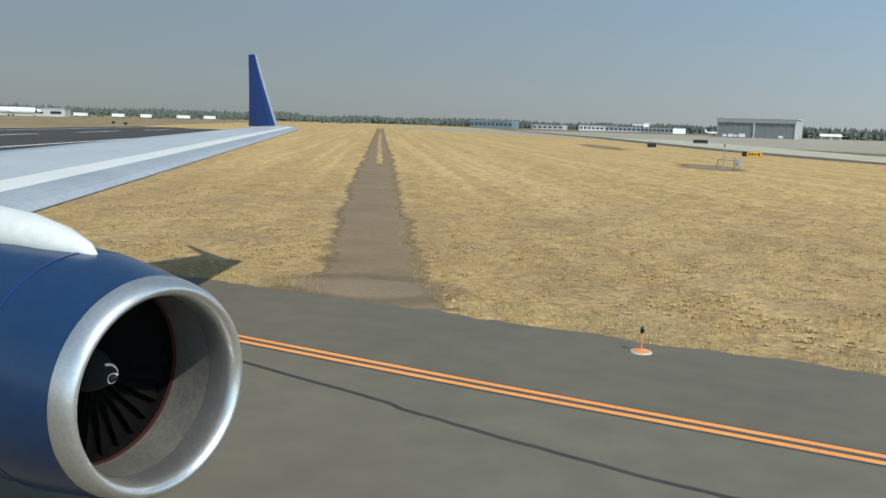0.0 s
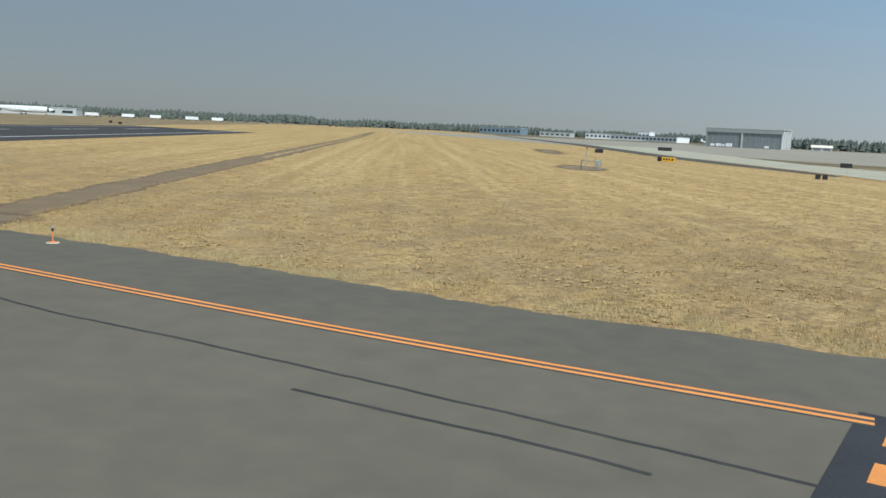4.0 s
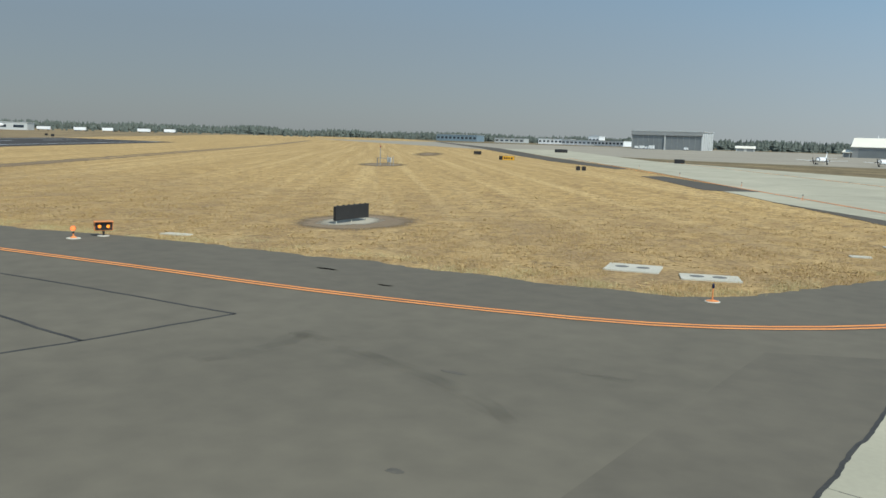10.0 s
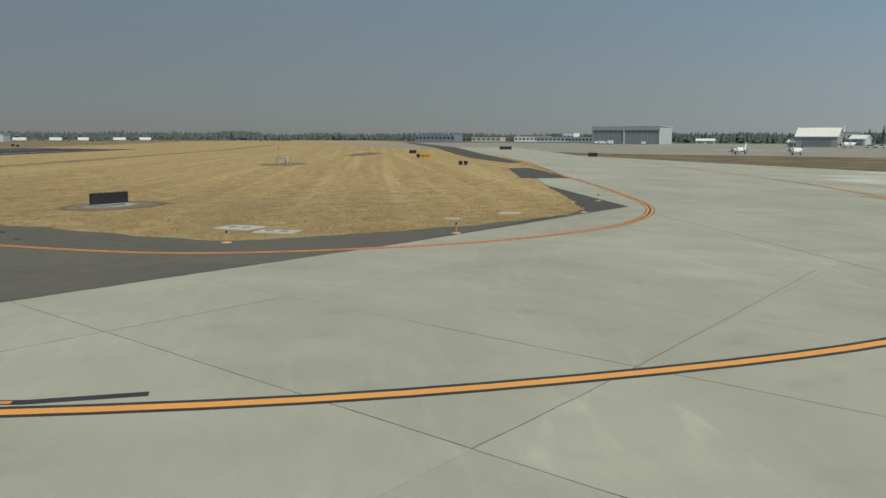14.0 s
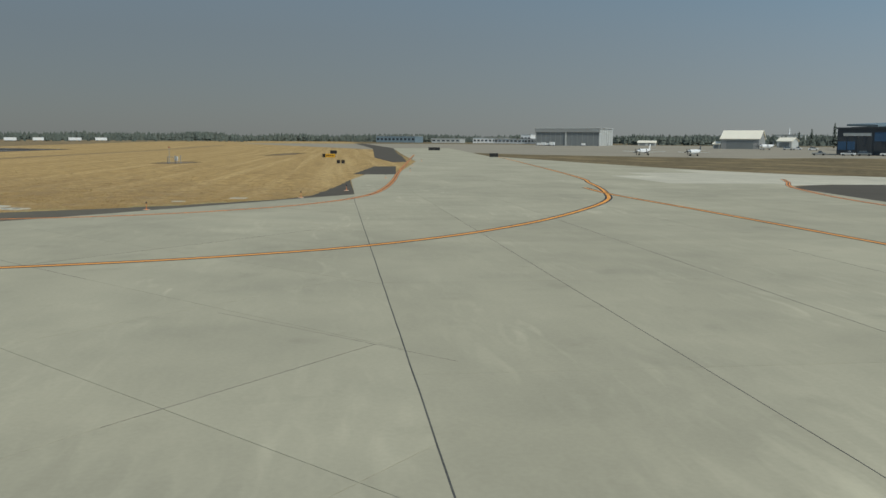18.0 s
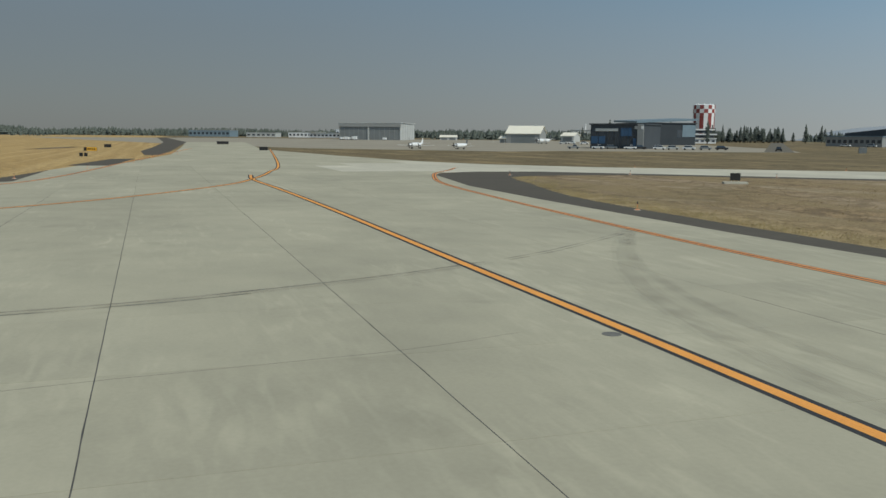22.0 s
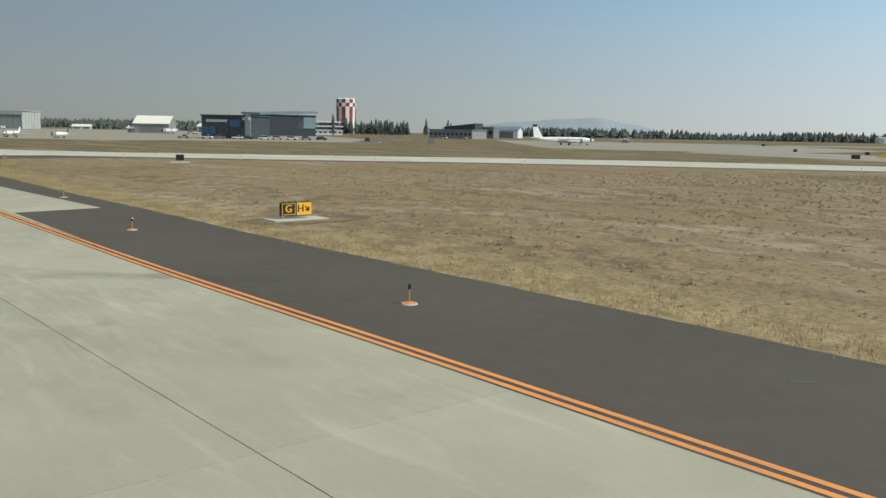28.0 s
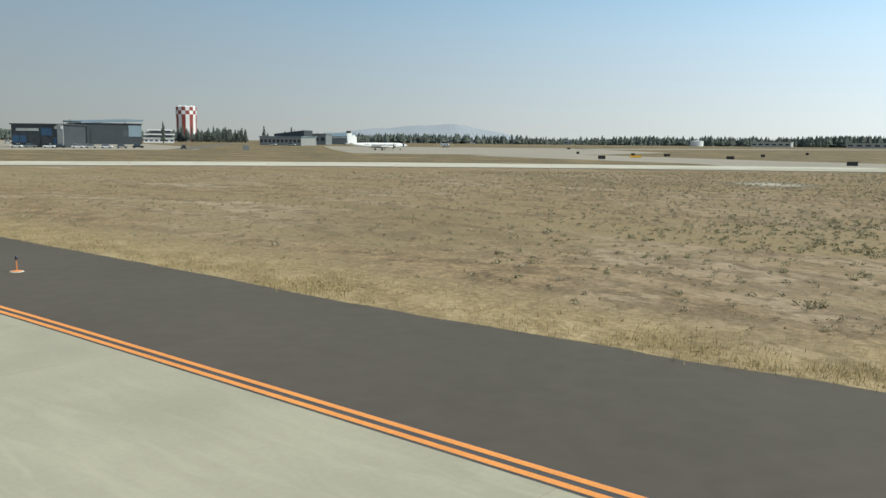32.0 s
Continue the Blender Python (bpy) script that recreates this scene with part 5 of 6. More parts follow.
def small_plane(name, label, x, y, turn, length, span, radius, engines, body=None, tail=None, high=False, z=0.0, props=True, gear=1.1, t_tail=False, trim=None):
    """A parked propeller plane or airliner, nose towards +x before it is turned."""
    body, tail = body or M_WHITE, tail or M_WHITE
    p_ = tagged(new(name), label, "aircraft", "parked aircraft")
    cz = gear + radius
    prof = [(0, 0.02), (-0.03, 0.35), (-0.08, 0.7), (-0.15, 0.95), (-0.22, 1.0), (-0.62, 1.0), (-0.78, 0.72), (-0.92, 0.34), (-1.0, 0.1)]
    bm = lathe([(length * (0.5 + u), radius * r) for u, r in prof], 20, 0, 0, cz)
    for v in bm.verts:
        if v.co.x < -0.15 * length:
            v.co.z += (-0.15 * length - v.co.x) / (0.35 * length) * radius * 0.55
    fus = part("fuselage", bm, body, p_, smooth=True)
    part("cockpit_window", lathe([(length * 0.432, radius * 0.72), (length * 0.405, radius * 0.88)], 20, 0, 0, cz + radius * 0.12), M_GLASS, fus)
    if trim:
        part("stripe", lathe([(length * 0.28, radius * 1.006), (-length * 0.12, radius * 1.006)], 20, 0, 0, cz - radius * 0.03), trim, fus)
    if length > 20:
        for sy in (-1, 1):
            for k in range(int(length * 0.55)):
                wx = length * 0.3 - k * 1.0
                part("window", box(bmesh.new(), wx, sy * radius * 0.95 - 0.06, cz + radius * 0.3, wx + 0.26, sy * radius * 0.95 + 0.06, cz + radius * 0.3 + 0.32), M_GLASS, fus)
    wz = cz + radius * (0.85 if high else -0.55)
    for sy in (-1, 1):
        ch = span * 0.095
        secs = []
        for u in (0, 1):
            c, yy, zz = ch * (1 - 0.5 * u), sy * (radius * 0.5 + u * (span / 2 - radius * 0.5)), wz + 0.05 * span / 2 * u
            x0 = length * 0.06 - 0.2 * ch * u
            secs.append([(x0 + c * 0.5, yy, zz), (x0 + c * 0.1, yy, zz + 0.06 * c), (x0 - c * 0.5, yy, zz), (x0 + c * 0.1, yy, zz - 0.04 * c)])
        part("wing", loft(secs), body, p_)
        secs = []
        tz = cz + radius * 0.7 if not t_tail else cz + radius * 1.2 + length * 0.15
        for u in (0, 1):
            c, yy = length * 0.085 * (1 - 0.4 * u), sy * (0.1 + u * span * 0.19)
            secs.append([(-length * 0.43 + c * 0.5, yy, tz), (-length * 0.43, yy, tz + 0.04 * c), (-length * 0.43 - c * 0.5, yy, tz), (-length * 0.43, yy, tz - 0.04 * c)])
        part("tailplane", loft(secs), tail if t_tail else body, p_)
        bm = tube(bmesh.new(), 0.08, 0.06, gear * 0.4, wz if not high else cz - radius * 0.6, length * 0.02, sy * span * 0.11, 8)
        leg = part("gear_leg", bm, M_WALL, p_)
        bm = tube(bmesh.new(), gear * 0.42, gear * 0.42, -0.18, 0.18, n=14)
        bmesh.ops.transform(bm, matrix=Matrix.Translation((length * 0.02, sy * span * 0.11, gear * 0.42)) @ Matrix.Rotation(radians(90), 4, "X"), verts=bm.verts[:])
        part("wheel", bm, M_RUBBER, leg)
    secs = []
    for u in (0, 1):
        c, zz = length * (0.145 - 0.085 * u), cz + radius * 0.5 + length * 0.17 * u
        xx = -length * 0.40 - length * 0.06 * u
        secs.append([(xx + c * 0.5, 0, zz), (xx, 0.1, zz), (xx - c * 0.5, 0, zz), (xx, -0.1, zz)])
    part("fin", loft(secs), tail, p_)
    if trim:
        (xa, _, za), (xb, _, _) = secs[1][0], secs[1][2]
        part("fin_tip", box(bmesh.new(), xb - 0.05, -0.14, za - 0.9, xa + 0.1, 0.14, za + 0.1), M_SIGNK, p_, "dark fin tip")
    bm = tube(bmesh.new(), 0.06, 0.06, gear * 0.3, cz - radius * 0.7, length * 0.38, 0, 8)
    leg = part("nose_leg", bm, M_WALL, p_)
    bm = tube(bmesh.new(), gear * 0.34, gear * 0.34, -0.12, 0.12, n=14)
    bmesh.ops.transform(bm, matrix=Matrix.Translation((length * 0.38, 0, gear * 0.34)) @ Matrix.Rotation(radians(90), 4, "X"), verts=bm.verts[:])
    part("wheel", bm, M_RUBBER, leg)
    for sy in engines:
        er, ey = radius * (0.42 if sy else 0.0), sy * span * 0.13
        ex = length * 0.14 if sy else length * 0.5
        ezz = wz + 0.1 if sy else cz
        if sy:
            part("nacelle", lathe([(ex + length * 0.05, er * 0.4), (ex + length * 0.035, er * 0.9), (ex - length * 0.03, er), (ex - length * 0.12, er * 0.7), (ex - length * 0.15, er * 0.1)], 16, 0, ey, ezz), body, p_, smooth=True)
        if props:
            hub = part("propeller_hub", lathe([(ex + length * 0.075, 0.02), (ex + length * 0.06, er * 0.35 + 0.1), (ex + length * 0.045, er * 0.4 + 0.12)], 12, 0, ey, ezz), M_SIGNK, p_)
            pr = radius * 1.25
            for k in range(4):
                bm = box(bmesh.new(), -0.05, -0.13 * pr / 1.2, 0.1, 0.05, 0.13 * pr / 1.2, pr)
                bmesh.ops.transform(bm, matrix=Matrix.Translation((ex + length * 0.052, ey, ezz)) @ Matrix.Rotation(radians(12 + 90 * k), 4, "X"), verts=bm.verts[:])
                part("blade", bm, M_SIGNK, hub)
    p_.matrix_world = Matrix.Translation((x, y, z)) @ Matrix.Rotation(radians(turn), 4, "Z")
    return p_


small_plane("twin_turboprop", "small white twin propeller plane parked on the apron", -5.1, 275, -97, 11.5, 15.5, 0.82, (-1, 1), z=rise(275), gear=0.65)
small_plane("single_turboprop", "small white plane with a dark tail on the apron", 12.4, 275, -104, 9.5, 11.5, 0.78, (0,), tail=M_HAZED_DARKWALL, z=rise(275), gear=0.65)
small_plane("single_turboprop", "white high-wing plane with dark tail beside the white-roofed hangar", 11, 440, -112, 14.5, 15, 1.05, (0,), high=True, tail=M_HAZED_DARKWALL, z=rise(440), gear=0.8)
small_plane("airliner_turboprop", "white twin turboprop airliner with dark tail tip and grey stripe", 208.5, 317, 24, 33, 27, 1.2, (-1, 1), z=rise(317), gear=1.0, trim=M_WALL)
small_plane("light_plane", "small pale plane parked on the far apron", 264, 422, -70, 9.5, 11, 0.8, (-1, 1), z=rise(422), gear=0.7)
small_plane("cargo_jet", "white cargo jet with a purple tail beyond the runway", -706, 401, 40, 52, 46, 2.8, (), tail=M_PURPLE, z=rise(401), props=False, gear=1.8)
small_plane("white_jet", "small white plane far across the field", -205, 700, 20, 15, 15, 1.0, (), z=rise(700), props=False)


def car(label, x, y, turn, paint, pickup=False, big=1.0):
    c_ = tagged(new("parked_car"), label, "car", "parked cars")
    bm = box(bmesh.new(), -2.4, -0.95, 0.35, 2.4, 0.95, 1.0)
    bmesh.ops.bevel(bm, geom=bm.edges[:], offset=0.12, segments=2, affect="EDGES")
    part("body", bm, paint, c_)
    x0, x1 = (-0.4, 1.4) if pickup else (-1.9, 1.3)
    secs = [[(a, -0.85, 1.0), (b, -0.85, 1.0), (b, 0.85, 1.0), (a, 0.85, 1.0)] if z < 1.2 else [(a + 0.3, -0.72, z), (b - 0.5, -0.72, z), (b - 0.5, 0.72, z), (a + 0.3, 0.72, z)] for a, b, z in ((x0, x1, 1.0), (x0, x1, 1.62))]
    cab = part("cabin", loft(secs), M_GLASS, c_, "dark windows")
    part("roof", box(bmesh.new(), x0 + 0.32, -0.70, 1.62, x1 - 0.52, 0.70, 1.70), paint, cab)
    for wx in (-1.5, 1.5):
        for wy in (-0.9, 0.9):
            bm = tube(bmesh.new(), 0.36, 0.36, -0.12, 0.12, n=12)
            bmesh.ops.transform(bm, matrix=Matrix.Translation((wx, wy, 0.36)) @ Matrix.Rotation(radians(90), 4, "X"), verts=bm.verts[:])
            part("wheel", bm, M_RUBBER, c_)
    c_.matrix_world = Matrix.Translation((x, y, rise(y))) @ Matrix.Rotation(radians(turn), 4, "Z") @ Matrix.Scale(big, 4)


for k, (x, y, turn, paint, pk, lab) in enumerate((
        (48, 312, 5, M_WALL, True, "grey pickup truck"), (57.5, 313, -10, M_WHITE, True, "white pickup truck"), (62.5, 314, 10, M_DOOR, False, "dark grey car"),
        (70, 313, 0, M_WHITE, True, "white pickup truck"), (73.5, 315, 15, M_SIGNK, False, "black car"), (81, 314, 0, M_WHITE, False, "white car"), (86, 315, 5, M_WALL2, False, "silver car"),
        (92, 316, -5, M_WHITE, False, "white car"), (98, 318, 0, M_WALL, False, "grey car"), (104, 322, 10, M_SIGNK, False, "black car"), (24, 452, 0, M_WHITE, True, "white pickup truck"),
        (20, 448, 20, M_WALL2, False, "silver car"), (33, 440, 5, M_WHITE, False, "white car"), (124, 310, 90, M_SIGNK, True, "dark pickup truck"), (165, 455, -30, M_WHITE, False, "white car"), (176, 448, -30, M_WALL2, False, "silver car"))):
    car(lab + " parked by the buildings", x, y, turn, paint, pk)
for x, y, h_ in ((150, 296, 2.0),):
    t_ = tagged(part("equipment_box", box(bmesh.new(), -1.2, -1.0, 0, 1.2, 1.0, h_), M_DOOR), "grey equipment cabinet in the grass", "cabinet")
    t_.location = (x, y, rise(y) - 0.05)

# ---- trees and distance ----


def crown_geometry(bm, x, y, z, h, rad, rng, tiers=13, seg=8):
    """A ragged conifer: whorls of separate drooping boughs, with gaps between them."""
    for k in range(tiers):
        u = k / tiers
        z0 = z + h * (0.14 + 0.84 * u)
        r = rad * (1 - u) ** 0.75 * rng.uniform(0.75, 1.15) + 0.12
        a0 = rng.uniform(0, 6.28)
        for i in range(seg):
            if rng.random() < 0.12:
                continue
            a = a0 + (i + rng.uniform(-0.3, 0.3)) * math.tau / seg
            q, w, drop = r * rng.uniform(0.65, 1.2), r * rng.uniform(0.28, 0.5), h * rng.uniform(0.01, 0.05)
            ca, sa = math.cos(a), math.sin(a)
            root = bm.verts.new((x, y, z0 + h * 0.05))
            left = bm.verts.new((x + 0.6 * q * ca - w * sa, y + 0.6 * q * sa + w * ca, z0 - drop))
            right = bm.verts.new((x + 0.6 * q * ca + w * sa, y + 0.6 * q * sa - w * ca, z0 - drop))
            tip = bm.verts.new((x + q * ca, y + q * sa, z0 - drop * rng.uniform(0.2, 1.6)))
            bm.faces.new((root, left, tip)), bm.faces.new((root, tip, right))
    top = bm.verts.new((x, y, z + h))
    ring = [bm.verts.new((x + 0.14 * rad * math.cos(a), y + 0.14 * rad * math.sin(a), z + h * 0.82)) for a in (0, 2.1, 4.2)]
    for i in range(3):
        bm.faces.new((ring[i], ring[(i + 1) % 3], top))


def conifer(x, y, h, rad, seed, label="tall dark conifer tree"):
    rng = random.Random(seed)
    t_ = tagged(new("conifer_tree"), label, "tree", "conifers")
    part("trunk", tube(bmesh.new(), h * 0.018 + 0.1, 0.04, 0, h * 0.95, n=8), M_BARK, t_)
    bm = bmesh.new()
    crown_geometry(bm, 0, 0, 0, h, rad, rng)
    part("crown", bm, M_HAZED_NEEDLE, t_)
    t_.location = (x, y, rise(y) - 0.1)


rng = random.Random(5)
for k in range(64):
    conifer(92 + k * 0.9 + rng.uniform(-1.5, 1.5), 668 + rng.uniform(-10, 25), rng.uniform(7, 14.5), rng.uniform(2.2, 3.6), k)
for x, y, h_, r_ in ((170, 853, 10, 3.2), (194.6, 851, 17, 4.4), (198, 856, 14, 4), (47, 560, 13, 3), (52, 556, 15, 3.2), (33, 552, 16, 3), (60, 470, 14, 2.6), (75, 500, 16, 2.8), (96, 520, 15, 2.8), (15, 600, 13, 2.8), (6, 610, 11, 2.8), (128, 930, 14, 4), (163.0, 650, 14.6, 3.4), (180.0, 650, 10.3, 3.4), (110.5, 650, 11.6, 3), (133.5, 650, 11.1, 3)):
    conifer(x, y, h_, r_, int(x * 7), "dark conifer tree behind the buildings")


def woods(name, line, count, depth, h0, h1, seed, label, wide=0.3):
    """Many ragged trees in one mesh: tiers of uneven boughs."""
    rng = np.random.default_rng(seed)
    pts = np.array(smooth_line(line, 12))
    base = pts[rng.integers(0, len(pts), count)] + np.stack([rng.uniform(-10, 10, count), rng.uniform(0, depth, count)], 1)
    verts, faces, seg = [], [], 7
    for x, y in base:
        grove = 0.5 + 0.6 * noise.noise((x * 0.008, y * 0.008, seed))
        h = h0 + (h1 - h0) * min(1, max(0, rng.normal(grove, 0.2)))
        rad, z = h * rng.uniform(0.6, 1.2) * wide, rise(y) - 0.5
        tall = rng.uniform(0, 1) < 0.45
        for k in range(4):
            u = k / 4
            r = rad * ((1 - u) ** 0.8 if tall else (1.0, 1.15, 0.95, 0.55)[k]) * rng.uniform(0.8, 1.15)
            z0, i0 = z + h * (0.08 + 0.7 * u), len(verts)
            q = r * rng.uniform(0.6, 1.2, seg)
            a = rng.uniform(0, 6.28) + np.arange(seg) * math.tau / seg
            verts += list(zip(x + q * np.cos(a), y + q * np.sin(a), z0 - h * rng.uniform(0, 0.08, seg)))
            verts.append((x, y, z0 + h * 0.3))
            faces += [(i0 + i, i0 + (i + 1) % seg, i0 + seg) for i in range(seg)]
    me = bpy.data.meshes.new(name)
    me.from_pydata(verts, [], faces)
    me.materials.append(M_HAZED_NEEDLE)
    tagged(new(name, me), label, "woods", kind="stuff")


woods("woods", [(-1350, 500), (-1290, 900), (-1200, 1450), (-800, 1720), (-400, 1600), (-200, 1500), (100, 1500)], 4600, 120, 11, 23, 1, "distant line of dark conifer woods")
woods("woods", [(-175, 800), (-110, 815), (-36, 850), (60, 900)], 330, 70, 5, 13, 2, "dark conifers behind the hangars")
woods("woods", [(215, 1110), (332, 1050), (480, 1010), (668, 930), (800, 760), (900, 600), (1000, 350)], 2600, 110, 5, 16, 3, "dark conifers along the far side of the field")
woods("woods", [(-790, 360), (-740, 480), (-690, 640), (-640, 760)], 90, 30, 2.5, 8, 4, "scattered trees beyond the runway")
bm = bmesh.new()
top_, low_ = [], []
for k in range(60):
    x = 300 + 1500 * k / 59
    y = 4250 - 0.18 * (x - 800)
    h = 95 * math.exp(-((x - 1130) / 330) ** 2) + 45 * math.exp(-((x - 700) / 200) ** 2) + 12 * noise.noise((x * 0.006, 0, 2))
    top_.append(bm.verts.new((x, y, max(h, 3)))), low_.append(bm.verts.new((x, y - 260, -3)))
back = [bm.verts.new((v.co.x, v.co.y + 250, -3)) for v in top_]
for i in range(59):
    bm.faces.new((low_[i], low_[i + 1], top_[i + 1], top_[i])), bm.faces.new((top_[i], top_[i + 1], back[i + 1], back[i]))
tagged(part("distant_hills", bm, M_HAZED_HILL), "low hills on the horizon, blue-grey with painted haze", "hills", kind="structure")

# ---- dry grass tufts and shrubs ----


def inside(poly, x, y):
    """Which of the points (arrays) lie within the outline."""
    hit = np.zeros(len(x), bool)
    for (ax, ay), (bx, by) in zip(poly, poly[1:] + poly[:1]):
        if ay != by:
            hit ^= ((ay > y) != (by > y)) & (x < (bx - ax) * (y - ay) / (by - ay) + ax)
    return hit


def clumpy(x, y, scale, seed):
    return np.array([noise.noise((a * scale, b * scale, seed)) for a, b in zip(x, y)])


def tufts(name, x, y, material, label, blades, h0, h1, spread, seed, thin=0.07):
    """Bunches of thin, leaning blades, one triangle each."""
    rng = np.random.default_rng(seed)
    x, y = np.repeat(x, blades), np.repeat(y, blades)
    n = len(x)
    a, lean, h = rng.uniform(0, 6.28, n), rng.uniform(0.1, 0.9, n), rng.uniform(h0, h1, n)
    w = h * thin * rng.uniform(0.6, 1.4, n)
    cx, cy, z = x + rng.normal(0, spread, n), y + rng.normal(0, spread, n), -0.03 + 0.0065 * np.clip(y - 230, 0, 370)
    dx, dy = np.cos(a), np.sin(a)
    v = np.stack([np.stack([cx - dy * w, cy + dx * w, z - 0.02], 1), np.stack([cx + dy * w, cy - dx * w, z - 0.02], 1), np.stack([cx + dx * lean * h, cy + dy * lean * h, z + h], 1)], 1).reshape(-1, 3)
    me = bpy.data.meshes.new(name)
    me.from_pydata(v.tolist(), [], np.arange(3 * n).reshape(-1, 3).tolist())
    me.materials.append(material)
    return tagged(new(name, me), label, "grass", kind="stuff")


def shrubs(name, x, y, material, label, leaves, r0, r1, seed):
    """Low mounds of many small leaves."""
    rng = np.random.default_rng(seed)
    rad = np.repeat(rng.uniform(r0, r1, len(x)), leaves)
    x, y = np.repeat(x, leaves), np.repeat(y, leaves)
    n = len(x)
    a, u, q = rng.uniform(0, 6.28, n), rng.uniform(0, 1, n), rng.uniform(0.5, 1.05, n)
    c = np.stack([x + rad * q * np.cos(a) * np.sqrt(1 - u * u), y + rad * q * np.sin(a) * np.sqrt(1 - u * u), -0.03 + rad * 0.85 * q * u], 1)
    v = (c[:, None] + rng.normal(0, 0.19, (n, 3, 3)) * rad[:, None, None]).reshape(-1, 3)
    v[:, 2] = np.maximum(v[:, 2], -0.05)
    me = bpy.data.meshes.new(name)
    me.from_pydata(v.tolist(), [], np.arange(3 * n).reshape(-1, 3).tolist())
    me.materials.append(material)
    return tagged(new(name, me), label, "shrub", kind="stuff")


def tussocks(name, x, y, material, label, blades, r0, r1, seed):
    """Dense low cushions of grass, each with many short leaning blades."""
    rng = np.random.default_rng(seed)
    rad = np.repeat(rng.uniform(r0, r1, len(x)), blades)
    x, y = np.repeat(x, blades), np.repeat(y, blades)
    n = len(x)
    a, q = rng.uniform(0, 6.28, n), np.sqrt(rng.uniform(0, 1, n))
    dx, dy = np.cos(a), np.sin(a)
    bx, by = x + dx * q * rad * 0.7, y + dy * q * rad * 0.7
    h = rad * (0.42 - 0.25 * q) * rng.uniform(0.5, 1.3, n)
    w = rad * 0.22 * rng.uniform(0.6, 1.4, n)
    v = np.stack([np.stack([bx - dy * w, by + dx * w, np.full(n, -0.05)], 1), np.stack([bx + dy * w, by - dx * w, np.full(n, -0.05)], 1), np.stack([bx + dx * rad * 0.5, by + dy * rad * 0.5, h - 0.03], 1)], 1).reshape(-1, 3)
    me = bpy.data.meshes.new(name)
    me.from_pydata(v.tolist(), [], np.arange(3 * n).reshape(-1, 3).tolist())
    me.materials.append(material)
    return tagged(new(name, me), label, "grass", kind="stuff")


rng = np.random.default_rng(3)
ex_, ey_ = np.array([p[0] for p in edge_a]), np.array([p[1] for p in edge_a])
west_field = edge_a + edge_b + [(12.5, 76.5), (-14.6, 122.7), (-80, 230), (-250, 230), (-95, 0)]
x = rng.uniform(-75, 38, 90000)
eo_ = np.argsort(ex_)
y = np.interp(x, ex_[eo_], ey_[eo_]) + rng.exponential(17, 90000) + 0.1
keep = inside(west_field, x, y) & (np.abs((x + 36.6) * 0.79 + (y - 5) * 0.61) > 1.35) & (np.hypot((x - 6.3) * 1.15, (y - 19.6) * 0.8) > 3.6) & (np.hypot(x - 25.8, y - 13.2) > 2.2) & (y < 100)
x, y = x[keep], y[keep]
keep = clumpy(x, y, 0.45, 2) + 0.6 * clumpy(x, y, 0.07, 8) > rng.uniform(-0.35, 0.45, len(x))
tufts("dry_grass_tufts", x[keep], y[keep], M_STRAW, "straw-coloured tufts of dry grass", 6, 0.04, 0.14, 0.11, 1)
k = rng.integers(0, len(edge_a) - 1, 26000)
x, y = ex_[k] + rng.normal(0, 0.3, 26000), ey_[k] + np.abs(rng.normal(1.0, 0.8, 26000))
keep = inside(west_field, x, y) & (x > -75) & (np.abs((x + 36.6) * 0.79 + (y - 5) * 0.61) > 1.8)
keep &= clumpy(x, y, 0.55, 5) > rng.uniform(-0.15, 0.6, len(x))
tufts("verge_grass", x[keep], y[keep], M_PALE, "taller pale grass along the asphalt edge", 9, 0.04, 0.13, 0.16, 2, 0.06)
x = rng.uniform(-75, 38, 60000)
y = np.interp(x, ex_[eo_], ey_[eo_]) + rng.exponential(20, 60000) + 0.5
keep = inside(west_field, x, y) & (np.abs((x + 36.6) * 0.79 + (y - 5) * 0.61) > 1.7) & (np.hypot((x - 6.3) * 1.15, (y - 19.6) * 0.8) > 4.2) & (np.hypot(x - 25.8, y - 13.2) > 2.2) & (y < 95)
x, y = x[keep], y[keep]
keep = clumpy(x, y, 0.35, 12) > rng.uniform(-0.15, 0.8, len(x))
tussocks("grass_tussocks", x[keep], y[keep], M_TUSSOCK, "low brown-gold cushions of dry grass", 14, 0.06, 0.19, 21)
nx_, ny_ = np.array([p[0] for p in east_edge]), np.array([p[1] for p in east_edge])
k = rng.integers(0, len(east_edge) - 1, 42000)
d_ = np.abs(rng.normal(0.0, 1.7, 42000))
x, y = nx_[k] + 0.8 * d_ + rng.normal(0, 0.2, 42000), ny_[k] + 0.6 * d_ + rng.normal(0, 0.2, 42000)
keep = inside(east_edge, x, y) & (x > 80) & (x < 178) & (y < 75)
x, y = x[keep], y[keep]
keep = clumpy(x, y, 0.4, 5) > rng.uniform(-0.7, 0.3, len(x))
tufts("verge_grass", x[keep], y[keep], M_VERGE, "pale yellow-green grass along the shoulder", 6, 0.03, 0.15, 0.2, 3)
x, y = rng.uniform(90, 250, 60000), rng.uniform(-60, 80, 60000)
keep = inside(east_edge, x, y)
x, y = x[keep], y[keep]
keep = clumpy(x, y, 0.13, 6) + 0.5 * clumpy(x, y, 0.6, 3) > rng.uniform(-0.1, 0.7, len(x))
tufts("dry_grass_tufts", x[keep], y[keep], M_VERGE, "sparse dry grass on greyish soil", 6, 0.03, 0.11, 0.22, 4)
x, y = rng.uniform(120, 270, 60000), rng.uniform(-75, 60, 60000)
keep = inside(east_edge, x, y)
x, y = x[keep], y[keep]
